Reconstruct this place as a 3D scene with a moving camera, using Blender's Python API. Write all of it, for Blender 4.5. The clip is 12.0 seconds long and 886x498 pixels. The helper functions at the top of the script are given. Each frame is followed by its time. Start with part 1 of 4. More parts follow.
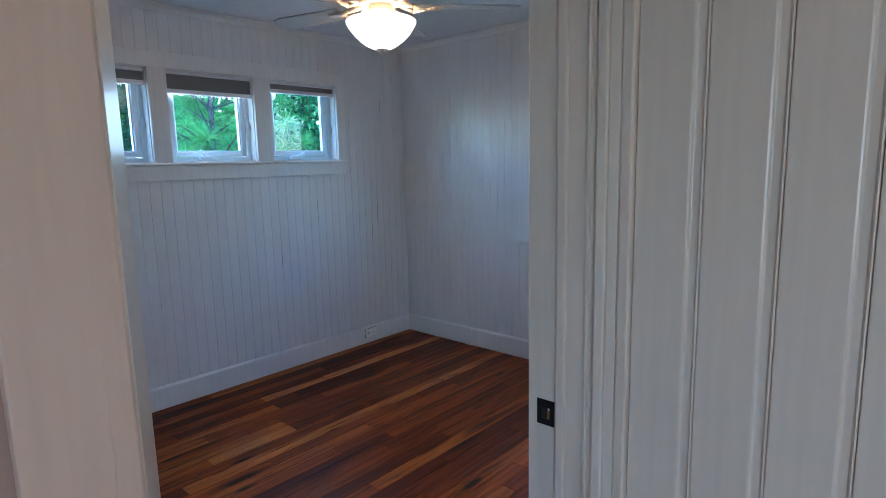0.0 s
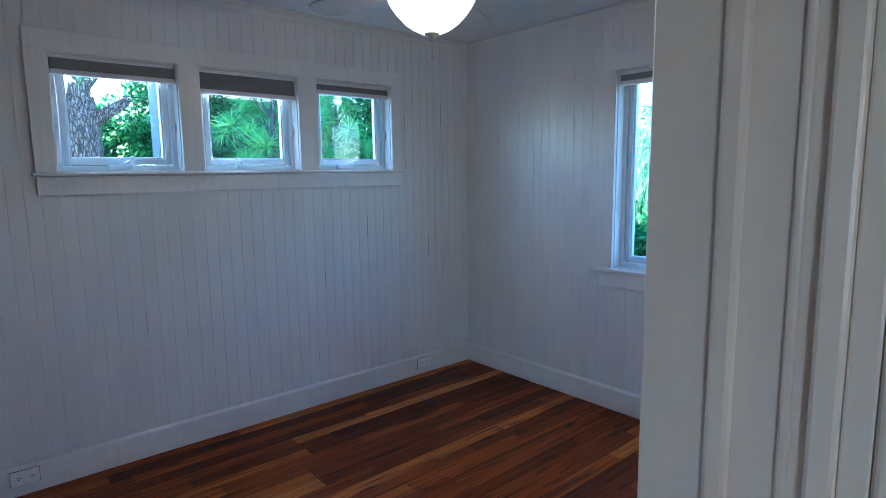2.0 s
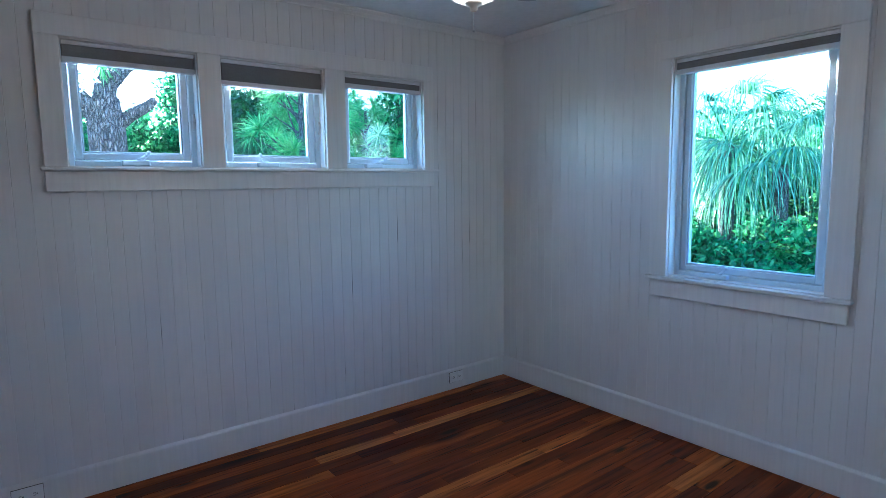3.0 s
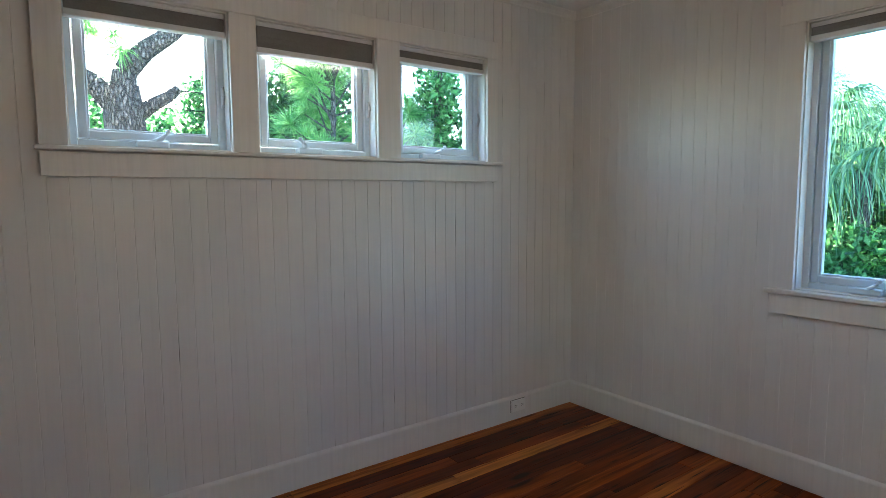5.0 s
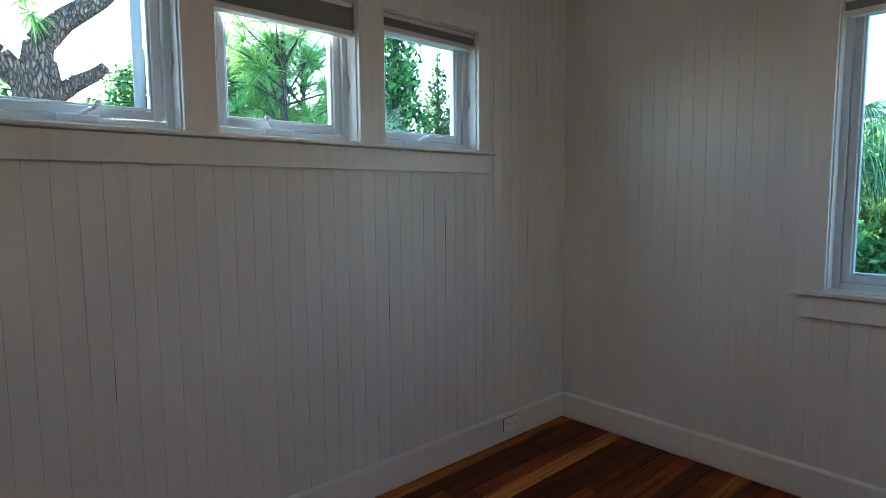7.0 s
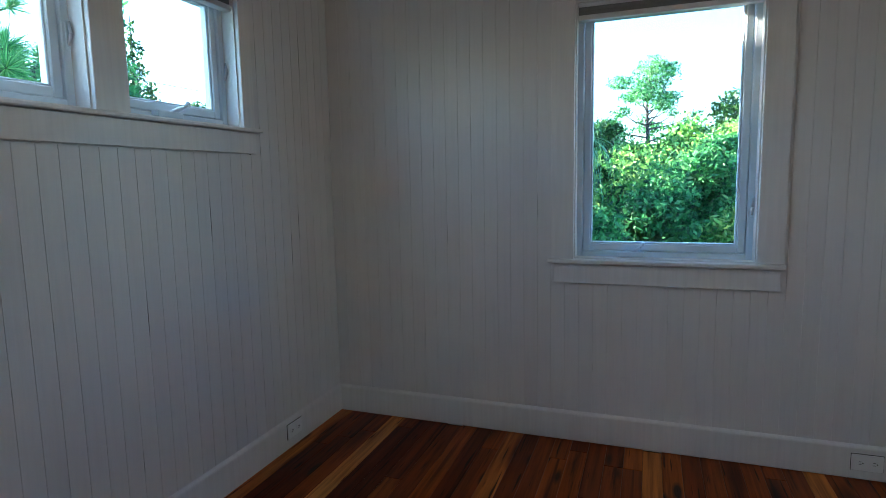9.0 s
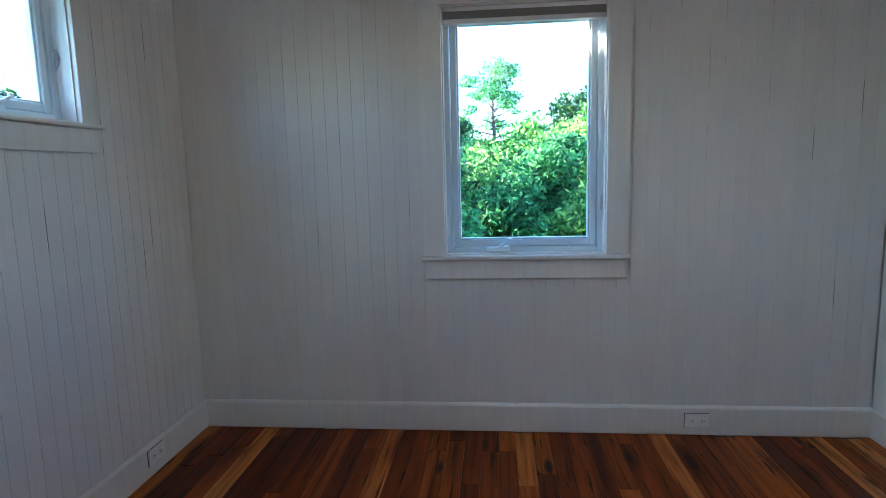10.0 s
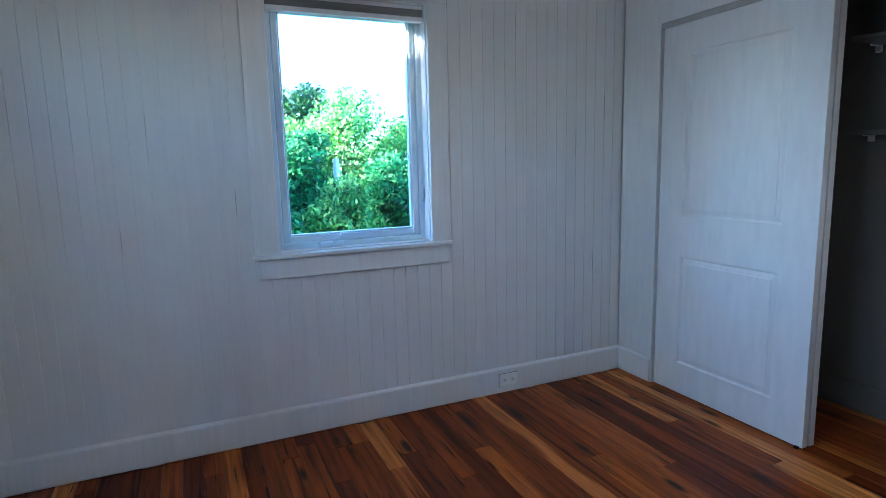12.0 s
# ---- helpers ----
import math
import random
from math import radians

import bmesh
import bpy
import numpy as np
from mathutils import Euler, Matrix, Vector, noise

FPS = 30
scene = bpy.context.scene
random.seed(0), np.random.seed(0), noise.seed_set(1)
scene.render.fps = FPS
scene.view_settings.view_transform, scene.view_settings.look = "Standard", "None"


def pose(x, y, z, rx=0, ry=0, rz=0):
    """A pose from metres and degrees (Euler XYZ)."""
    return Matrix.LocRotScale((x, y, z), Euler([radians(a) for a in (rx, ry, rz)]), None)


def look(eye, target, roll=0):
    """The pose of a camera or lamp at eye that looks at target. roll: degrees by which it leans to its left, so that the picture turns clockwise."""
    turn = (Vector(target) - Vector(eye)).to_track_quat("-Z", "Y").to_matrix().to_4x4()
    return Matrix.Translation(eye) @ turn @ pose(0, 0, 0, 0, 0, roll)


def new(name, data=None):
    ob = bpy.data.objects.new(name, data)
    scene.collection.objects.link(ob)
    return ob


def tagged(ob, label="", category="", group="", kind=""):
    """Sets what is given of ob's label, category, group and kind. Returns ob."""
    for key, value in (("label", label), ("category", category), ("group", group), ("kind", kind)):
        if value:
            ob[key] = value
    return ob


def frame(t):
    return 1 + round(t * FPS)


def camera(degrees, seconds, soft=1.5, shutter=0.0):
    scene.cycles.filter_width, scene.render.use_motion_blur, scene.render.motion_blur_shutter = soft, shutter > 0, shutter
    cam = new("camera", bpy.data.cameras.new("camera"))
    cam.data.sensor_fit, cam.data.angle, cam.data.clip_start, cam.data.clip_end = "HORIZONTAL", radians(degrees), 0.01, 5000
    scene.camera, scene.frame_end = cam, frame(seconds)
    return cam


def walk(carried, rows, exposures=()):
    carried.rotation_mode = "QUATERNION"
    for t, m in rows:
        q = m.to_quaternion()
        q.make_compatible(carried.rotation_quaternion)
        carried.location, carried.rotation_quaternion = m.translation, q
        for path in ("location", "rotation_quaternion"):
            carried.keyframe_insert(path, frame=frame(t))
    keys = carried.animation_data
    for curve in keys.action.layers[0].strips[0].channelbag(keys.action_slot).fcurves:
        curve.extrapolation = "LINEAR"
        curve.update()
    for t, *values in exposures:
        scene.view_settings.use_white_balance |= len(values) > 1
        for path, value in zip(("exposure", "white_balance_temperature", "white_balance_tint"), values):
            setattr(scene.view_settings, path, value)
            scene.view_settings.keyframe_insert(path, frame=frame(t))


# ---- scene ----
cam = camera(76.1, 12.0, soft=0.6)
PATH = [
    (0, (-0.357, 0.193, 1.515), (-1.683, 1.659, 1.211), -1.3),
    (0.5, (-0.423, 0.303, 1.517), (-1.79, 1.733, 1.221), -1.0),
    (1, (-0.523, 0.405, 1.544), (-1.932, 1.795, 1.252), -0.8),
    (1.5, (-0.605, 0.509, 1.55), (-2.066, 1.845, 1.268), -0.8),
    (2, (-0.703, 0.644, 1.526), (-2.206, 1.935, 1.257), -0.7),
    (2.5, (-0.788, 0.741, 1.496), (-2.331, 1.988, 1.243), -0.7),
    (3, (-0.936, 0.784, 1.45), (-2.506, 2.002, 1.223), -0.7),
    (3.5, (-1.116, 0.807, 1.43), (-2.705, 2.002, 1.213), -0.5),
    (5.5, (-1.648, 0.932, 1.349), (-3.259, 2.103, 1.171), -0.3),
    (6, (-1.771, 0.943, 1.35), (-3.369, 2.134, 1.176), -0.4),
    (6.5, (-1.876, 0.953, 1.342), (-3.447, 2.177, 1.163), -0.4),
    (8.5, (-2.279, 1.003, 1.296), (-3.168, 2.781, 1.074), -0.9),
    (9, (-2.321, 0.953, 1.301), (-3.003, 2.818, 1.065), -1.1),
    (9.5, (-2.367, 0.916, 1.304), (-2.809, 2.852, 1.061), -1.1),
    (10, (-2.41, 0.93, 1.328), (-2.596, 2.904, 1.062), -1.4),
    (10.5, (-2.517, 0.965, 1.306), (-2.438, 2.946, 1.046), -1.3),
    (11, (-2.693, 1.026, 1.316), (-2.316, 2.97, 1.037), -1.1),
    (11.5, (-2.873, 1.023, 1.325), (-2.263, 2.905, 1.036), -1.2),
    (12, (-3.026, 0.981, 1.321), (-2.225, 2.789, 1.025), -1.4),
]
EXPOSURES = [
    (0.0, 4.05, 4950, 10),
    (0.6, 4.03, 4800, 9),
    (3.0, 4.05, 4800, 9),
    (5.5, 4.0, 6800, 11),
    (6.5, 3.6, 6600, 11),
    (8.5, 3.36, 5900, 9),
    (9.5, 3.65, 5650, 8),
    (10.5, 4.1, 5500, 8),
    (12.0, 4.2, 4930, 7),
]
walk(cam, [(t, look(eye, target, roll)) for t, eye, target, roll in PATH], EXPOSURES)

# ---- world, sun and lamp ----
W_WATTS, N_WATTS, HALL_WATTS = 0.34, 0.12, 0.80
SUN_EL, SUN_AZ = radians(11.7), radians(171.0)      # azimuth counted from +x towards +y
world = bpy.data.worlds.new("sky")
scene.world = world
world.use_nodes = True
wn = world.node_tree.nodes
sky = wn.new("ShaderNodeTexSky")
sky.sky_type = "NISHITA"
sky.sun_disc = False
sky.sun_elevation = SUN_EL
sky.sun_rotation = math.pi / 2 - SUN_AZ
sky.air_density, sky.dust_density, sky.ozone_density = 1.0, 0.4, 3.6
world.node_tree.links.new(sky.outputs[0], wn["Background"].inputs[0])
wn["Background"].inputs[1].default_value = 0.13

sun_data = bpy.data.lights.new("sun", "SUN")
sun_data.energy, sun_data.angle, sun_data.color = 4.6, radians(0.6), (1.0, 0.86, 0.68)
sun = new("sun", sun_data)
sun_dir = Vector((math.cos(SUN_EL) * math.cos(SUN_AZ), math.cos(SUN_EL) * math.sin(SUN_AZ), math.sin(SUN_EL)))
sun.matrix_world = Matrix.Translation((-20, 5, 12)) @ sun_dir.to_track_quat("Z", "Y").to_matrix().to_4x4()



def skylight(name, at, facing, width, height, watts, tone=(0.80, 0.925, 0.98)):
    """An area lamp that adds to the light at one opening."""
    d = bpy.data.lights.new(name, "AREA")
    d.shape, d.size, d.size_y, d.energy, d.color = "RECTANGLE", width, height, watts, tone
    d.spread = radians(115)
    ob = new(name, d)
    ob.matrix_world = Matrix.Translation(at) @ Vector(facing).to_track_quat("-Z", "Y").to_matrix().to_4x4()


for wy in (1.32, 2.008, 2.708):
    skylight("skylight_west", (-4.20, wy, 1.86), (1.0, 0.0, -0.6), 0.56, 0.56, W_WATTS)
skylight("skylight_north", (-2.27, 3.772, 1.53), (0.0, -1.0, -0.05), 0.66, 1.02, N_WATTS)
# added warm fill lamp outside the unseen opening, to brighten the hall
skylight("hall_fill", (1.35, -1.80, 1.40), (-0.25, 1.0, -0.1), 0.7, 1.2, HALL_WATTS, (1.0, 0.94, 0.84))

FAN_X, FAN_Y = -2.40, 2.06
bulb_data = bpy.data.lights.new("fan_bulb", "POINT")
bulb_data.energy, bulb_data.shadow_soft_size, bulb_data.color = 0.25, 0.05, (1.0, 0.56, 0.26)
bulb = new("fan_bulb", bulb_data)
bulb.location = (FAN_X, FAN_Y, 2.12)


# ---- materials ----
def material(name):
    m = bpy.data.materials.new(name)
    m.use_nodes = True
    nt = m.node_tree
    return m, nt, nt.nodes["Principled BSDF"]


def node(nt, kind, **values):
    n = nt.nodes.new(kind)
    for key, value in values.items():
        n.inputs[key].default_value = value
    return n


def ramp(nt, fac, stops):
    r = nt.nodes.new("ShaderNodeValToRGB")
    els = r.color_ramp.elements
    while len(els) < len(stops):
        els.new(0.5)
    for e, (p, c) in zip(els, stops):
        e.position, e.color = p, (*c, 1)
    nt.links.new(fac, r.inputs[0])
    return r.outputs[0]


def mixed(nt, fac, a, b, mode="MIX"):
    n = nt.nodes.new("ShaderNodeMix")
    n.data_type, n.blend_type = "RGBA", mode
    for sock, v in ((n.inputs[0], fac), (n.inputs[6], a), (n.inputs[7], b)):
        if hasattr(v, "is_linked"):
            nt.links.new(v, sock)
        else:
            sock.default_value = v if isinstance(v, (int, float)) else (*v, 1)
    return n.outputs[2]


def coords(nt, scale=(1, 1, 1), kind="Object"):
    tc = nt.nodes.new("ShaderNodeTexCoord")
    mp = nt.nodes.new("ShaderNodeMapping")
    mp.inputs["Scale"].default_value = scale
    nt.links.new(tc.outputs[kind], mp.inputs[0])
    return mp.outputs[0]


def noise_tex(nt, vec, scale, detail=4.0, rough=0.55):
    n = node(nt, "ShaderNodeTexNoise", Scale=scale, Detail=detail, Roughness=rough)
    nt.links.new(vec, n.inputs["Vector"])
    return n.outputs[0]


def bump(nt, bsdf, height, strength, distance=0.002):
    b = node(nt, "ShaderNodeBump", Strength=strength, Distance=distance)
    nt.links.new(height, b.inputs["Height"])
    nt.links.new(b.outputs[0], bsdf.inputs["Normal"])


def paint(name, colour, rough=0.45, tone=0.06, brush=(60, 60, 3), strength=0.25):
    """Painted wood: two scales of tone, brush marks."""
    m, nt, b = material(name)
    v = coords(nt)
    big = noise_tex(nt, v, 1.7, 3)
    fine = noise_tex(nt, coords(nt, brush), 1.0, 5)
    dark = tuple(c * (1 - 2 * tone) for c in colour)
    c1 = ramp(nt, big, [(0.3, dark), (0.7, colour)])
    c2 = ramp(nt, fine, [(0.25, (0.92, 0.92, 0.92)), (0.6, (1, 1, 1))])
    nt.links.new(mixed(nt, 1.0, c1, c2, "MULTIPLY"), b.inputs["Base Color"])
    r = node(nt, "ShaderNodeMapRange")
    nt.links.new(big, r.inputs[0])
    r.inputs[3].default_value, r.inputs[4].default_value = rough - 0.08, rough + 0.1
    nt.links.new(r.outputs[0], b.inputs["Roughness"])
    bump(nt, b, fine, strength)
    return m


def board_paint():
    """White beadboard paint, each board a touch different, with vertical brush marks and small nicks."""
    m, nt, b = material("board_paint")
    oi = nt.nodes.new("ShaderNodeObjectInfo")
    v = coords(nt)
    add = nt.nodes.new("ShaderNodeVectorMath")
    comb = nt.nodes.new("ShaderNodeCombineXYZ")
    mul = nt.nodes.new("ShaderNodeMath")
    mul.operation = "MULTIPLY"
    mul.inputs[1].default_value = 37.0
    nt.links.new(oi.outputs["Random"], mul.inputs[0])
    nt.links.new(mul.outputs[0], comb.inputs[0])
    nt.links.new(mul.outputs[0], comb.inputs[2])
    nt.links.new(v, add.inputs[0])
    nt.links.new(comb.outputs[0], add.inputs[1])
    mp = nt.nodes.new("ShaderNodeMapping")
    mp.inputs["Scale"].default_value = (55, 55, 2.2)
    nt.links.new(add.outputs[0], mp.inputs[0])
    fine = noise_tex(nt, mp.outputs[0], 1.0, 6)
    big = noise_tex(nt, add.outputs[0], 2.0, 3)
    tone = ramp(nt, oi.outputs["Random"], [(0.0, (0.745, 0.74, 0.73)), (1.0, (0.77, 0.765, 0.755))])
    c = mixed(nt, 1.0, tone, ramp(nt, fine, [(0.22, (0.94, 0.94, 0.94)), (0.5, (1, 1, 1))]), "MULTIPLY")
    c = mixed(nt, 1.0, c, ramp(nt, big, [(0.3, (0.94, 0.94, 0.94)), (0.7, (1, 1, 1))]), "MULTIPLY")
    # paint parted along some of the joints
    sep = nt.nodes.new("ShaderNodeSeparateXYZ")
    nt.links.new(v, sep.inputs[0])
    edge = nt.nodes.new("ShaderNodeMath")
    edge.operation = "LESS_THAN"
    edge.inputs[1].default_value = 0.0022
    nt.links.new(sep.outputs[0], edge.inputs[0])
    lng = nt.nodes.new("ShaderNodeMapping")
    lng.inputs["Scale"].default_value = (0.2, 0.2, 2.6)
    nt.links.new(add.outputs[0], lng.inputs[0])
    crack = ramp(nt, noise_tex(nt, lng.outputs[0], 1.0, 3), [(0.63, (0, 0, 0)), (0.70, (0.8, 0.8, 0.8))])
    both = mixed(nt, edge.outputs[0], (0, 0, 0), crack)
    c = mixed(nt, both, c, (0.10, 0.09, 0.08))
    nt.links.new(c, b.inputs["Base Color"])
    b.inputs["Roughness"].default_value = 0.37
    bump(nt, b, fine, 0.16, 0.002)
    return m


def pine_floor():
    """Heart pine, varnished: tone by plank, long grain, knots, dark streaks."""
    m, nt, b = material("heart_pine")
    oi = nt.nodes.new("ShaderNodeObjectInfo")
    v = coords(nt)
    mul = nt.nodes.new("ShaderNodeMath")
    mul.operation = "MULTIPLY"
    mul.inputs[1].default_value = 91.0
    nt.links.new(oi.outputs["Random"], mul.inputs[0])
    comb = nt.nodes.new("ShaderNodeCombineXYZ")
    nt.links.new(mul.outputs[0], comb.inputs[0])
    nt.links.new(mul.outputs[0], comb.inputs[1])
    add = nt.nodes.new("ShaderNodeVectorMath")
    nt.links.new(v, add.inputs[0])
    nt.links.new(comb.outputs[0], add.inputs[1])

    def stretched(sx, sy):
        mp = nt.nodes.new("ShaderNodeMapping")
        mp.inputs["Scale"].default_value = (sx, sy, 1)
        nt.links.new(add.outputs[0], mp.inputs[0])
        return mp.outputs[0]

    base = ramp(nt, oi.outputs["Random"], [(0.0, (0.11, 0.017, 0.003)), (0.30, (0.21, 0.039, 0.006)), (0.60, (0.32, 0.070, 0.009)), (0.82, (0.44, 0.115, 0.017)), (1.0, (0.70, 0.270, 0.062))])
    grain = noise_tex(nt, stretched(42, 1.6), 1.0, 7, 0.62)
    streak = noise_tex(nt, stretched(15, 0.8), 1.0, 5, 0.66)
    vein = noise_tex(nt, stretched(26, 0.45), 1.0, 2, 0.5)
    c = mixed(nt, 1.0, base, ramp(nt, grain, [(0.30, (0.38, 0.32, 0.28)), (0.54, (1, 1, 1)), (0.75, (1.3, 1.25, 1.1))]), "MULTIPLY")
    c = mixed(nt, 1.0, c, ramp(nt, streak, [(0.33, (0.22, 0.17, 0.15)), (0.42, (0.85, 0.82, 0.80)), (0.60, (1.0, 1.0, 1.0)), (0.72, (1.35, 1.4, 1.4))]), "MULTIPLY")
    c = mixed(nt, 1.0, c, ramp(nt, vein, [(0.30, (0.35, 0.26, 0.22)), (0.37, (1, 1, 1)), (0.66, (1, 1, 1)), (0.74, (1.45, 1.6, 1.7))]), "MULTIPLY")
    vor = node(nt, "ShaderNodeTexVoronoi", Scale=1.0)
    vor.inputs["Randomness"].default_value = 1.0
    nt.links.new(stretched(7, 1.9), vor.inputs["Vector"])
    c = mixed(nt, ramp(nt, vor.outputs["Distance"], [(0.09, (1, 1, 1)), (0.17, (0, 0, 0))]), c, (0.025, 0.008, 0.004))
    ring = node(nt, "ShaderNodeTexVoronoi", Scale=1.0)
    nt.links.new(stretched(4.6, 1.15), ring.inputs["Vector"])
    c = mixed(nt, 1.0, c, ramp(nt, ring.outputs["Distance"], [(0.075, (0.10, 0.07, 0.06)), (0.12, (0.42, 0.34, 0.30)), (0.17, (0.6, 0.48, 0.4)), (0.26, (1, 1, 1))]), "MULTIPLY")
    check = noise_tex(nt, stretched(75, 3.2), 1.0, 2, 0.4)
    c = mixed(nt, 1.0, c, ramp(nt, check, [(0.30, (0.10, 0.07, 0.06)), (0.35, (1, 1, 1))]), "MULTIPLY")
    nt.links.new(c, b.inputs["Base Color"])
    b.inputs["Roughness"].default_value = 0.36
    b.inputs["Specular IOR Level"].default_value = 0.14
    bump(nt, b, grain, 0.12, 0.002)
    return m


def plain(name, colour, rough=0.5, metal=0.0, tone=0.12, scale=30.0):
    m, nt, b = material(name)
    n = noise_tex(nt, coords(nt), scale, 4)
    nt.links.new(ramp(nt, n, [(0.3, tuple(c * (1 - tone) for c in colour)), (0.7, colour)]), b.inputs["Base Color"])
    b.inputs["Roughness"].default_value, b.inputs["Metallic"].default_value = rough, metal
    return m


def glass_material():
    m, nt, b = material("window_glass")
    nt.nodes.remove(b)
    out = nt.nodes["Material Output"]
    tr = node(nt, "ShaderNodeBsdfTransparent", Color=(0.93, 0.96, 0.95, 1))
    gl = node(nt, "ShaderNodeBsdfGlossy", Roughness=0.02)
    lw = node(nt, "ShaderNodeLayerWeight", Blend=0.5)
    pw = nt.nodes.new("ShaderNodeMath")
    pw.operation = "POWER"
    pw.inputs[1].default_value = 4.5
    nt.links.new(lw.outputs["Facing"], pw.inputs[0])
    fr = nt.nodes.new("ShaderNodeMath")
    fr.operation = "MULTIPLY_ADD"
    fr.inputs[1].default_value, fr.inputs[2].default_value = 0.55, 0.03
    nt.links.new(pw.outputs[0], fr.inputs[0])
    mx = nt.nodes.new("ShaderNodeMixShader")
    nt.links.new(fr.outputs[0], mx.inputs[0])
    nt.links.new(tr.outputs[0], mx.inputs[1])
    nt.links.new(gl.outputs[0], mx.inputs[2])
    nt.links.new(mx.outputs[0], out.inputs[0])
    return m


def leaf_material(name, dark, mid, light, clear=0.35):
    """Leaves: tone leaf by leaf, light passing through."""
    m, nt, b = material(name)
    geo = nt.nodes.new("ShaderNodeNewGeometry")
    patch = noise_tex(nt, coords(nt), 0.9, 3)
    c = ramp(nt, geo.outputs["Random Per Island"], [(0.0, dark), (0.5, mid), (1.0, light)])
    c = mixed(nt, 1.0, c, ramp(nt, patch, [(0.3, (0.6, 0.7, 0.7)), (0.7, (1.25, 1.15, 0.95))]), "MULTIPLY")
    nt.links.new(c, b.inputs["Base Color"])
    b.inputs["Roughness"].default_value = 0.5
    tl = nt.nodes.new("ShaderNodeBsdfTranslucent")
    nt.links.new(c, tl.inputs[0])
    mx = nt.nodes.new("ShaderNodeMixShader")
    mx.inputs[0].default_value = clear
    nt.links.new(b.outputs[0], mx.inputs[1])
    nt.links.new(tl.outputs[0], mx.inputs[2])
    nt.links.new(mx.outputs[0], nt.nodes["Material Output"].inputs[0])
    return m


def bark_material():
    """Grey bark broken into long plates by dark furrows."""
    m, nt, b = material("bark")
    wob = mixed(nt, 1.0, coords(nt, (46, 46, 15)), noise_texture_colour(nt, coords(nt, (22, 22, 9))), "ADD")
    plate = nt.nodes.new("ShaderNodeTexVoronoi")
    plate.feature = "DISTANCE_TO_EDGE"
    plate.inputs["Scale"].default_value = 1.0
    nt.links.new(wob, plate.inputs["Vector"])
    n1 = noise_tex(nt, coords(nt, (30, 30, 12)), 1.0, 6, 0.65)
    c = ramp(nt, n1, [(0.3, (0.07, 0.066, 0.066)), (0.7, (0.21, 0.205, 0.205))])
    furrow = ramp(nt, plate.outputs["Distance"], [(0.02, (0.30, 0.28, 0.27)), (0.22, (1, 1, 1))])
    nt.links.new(mixed(nt, 1.0, c, furrow, "MULTIPLY"), b.inputs["Base Color"])
    b.inputs["Roughness"].default_value = 0.9
    bump(nt, b, furrow, 1.0, 0.03)
    return m


def noise_texture_colour(nt, vec):
    n = node(nt, "ShaderNodeTexNoise", Scale=1.0, Detail=3.0)
    nt.links.new(vec, n.inputs["Vector"])
    return n.outputs[1]


BOARD = board_paint()
TRIM = paint("trim_paint", (0.80, 0.795, 0.78), 0.35, 0.03)
CEILING = paint("ceiling_paint", (0.78, 0.79, 0.80), 0.7, 0.03, (30, 30, 30), 0.1)
CREAM = paint("cream_paint", (0.85, 0.66, 0.52), 0.5, 0.04)
HALL = paint("hall_paint", (0.78, 0.70, 0.60), 0.30, 0.015, (40, 40, 3), 0.06)
HALL_LIGHT = paint("casing_paint", (0.82, 0.75, 0.64), 0.30, 0.015, (40, 40, 3), 0.06)
BEIGE = paint("beige_paint", (0.60, 0.44, 0.36), 0.6, 0.05, (40, 40, 40))
DOOR = paint("door_paint", (0.80, 0.80, 0.80), 0.32, 0.02, (25, 25, 4), 0.12)
# even dark paint that stands in for the shade inside the closet
CLOSET_SHADED = paint("closet_paint_shaded", (0.16, 0.155, 0.145), 0.6, 0.05, (40, 40, 40), 0.15)
PINE = pine_floor()
# white vinyl with the blue of the sky light put into its colour
VINYL = plain("window_vinyl", (0.70, 0.82, 0.90), 0.35, 0.0, 0.03, 8.0)
SHADE = plain("shade_fabric", (0.215, 0.213, 0.215), 0.9, 0.0, 0.12, 160.0)
RAIL = plain("shade_rail", (0.74, 0.75, 0.77), 0.45, 0.0, 0.04, 20.0)
GLASS = glass_material()
CHROME = plain("satin_metal", (0.62, 0.63, 0.65), 0.32, 0.9, 0.1, 40.0)
BLACK = plain("black_metal", (0.012, 0.012, 0.013), 0.35, 0.6, 0.2, 60.0)
BRASS = plain("worn_brass", (0.42, 0.27, 0.10), 0.4, 0.9, 0.3, 80.0)
PLATE = plain("outlet_plastic", (0.85, 0.85, 0.84), 0.4, 0.0, 0.03, 20.0)
DARK = plain("dark_gap", (0.02, 0.02, 0.02), 0.9)
TRACK = plain("track_fascia", (0.45, 0.43, 0.41), 0.5, 0.0, 0.1, 20.0)
BRONZE = plain("fan_metal", (0.60, 0.52, 0.42), 0.4, 0.2, 0.1, 20.0)
# mid-grey blades, darker than the fan's metal
BLADE = paint("fan_blade_grey", (0.42, 0.42, 0.43), 0.45, 0.05, (4, 60, 60), 0.1)
LEAF = leaf_material("leaf_green", (0.010, 0.06, 0.022), (0.07, 0.29, 0.10), (0.24, 0.60, 0.22), 0.5)
# sunlit copy of the green leaf, yellow sunlight put into the colour
LEAF_SUN = leaf_material("leaf_sunlit", (0.020, 0.11, 0.025), (0.15, 0.42, 0.10), (0.52, 0.70, 0.20), 0.5)
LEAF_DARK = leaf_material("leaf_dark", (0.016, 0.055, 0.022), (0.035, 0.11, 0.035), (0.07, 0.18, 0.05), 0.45)
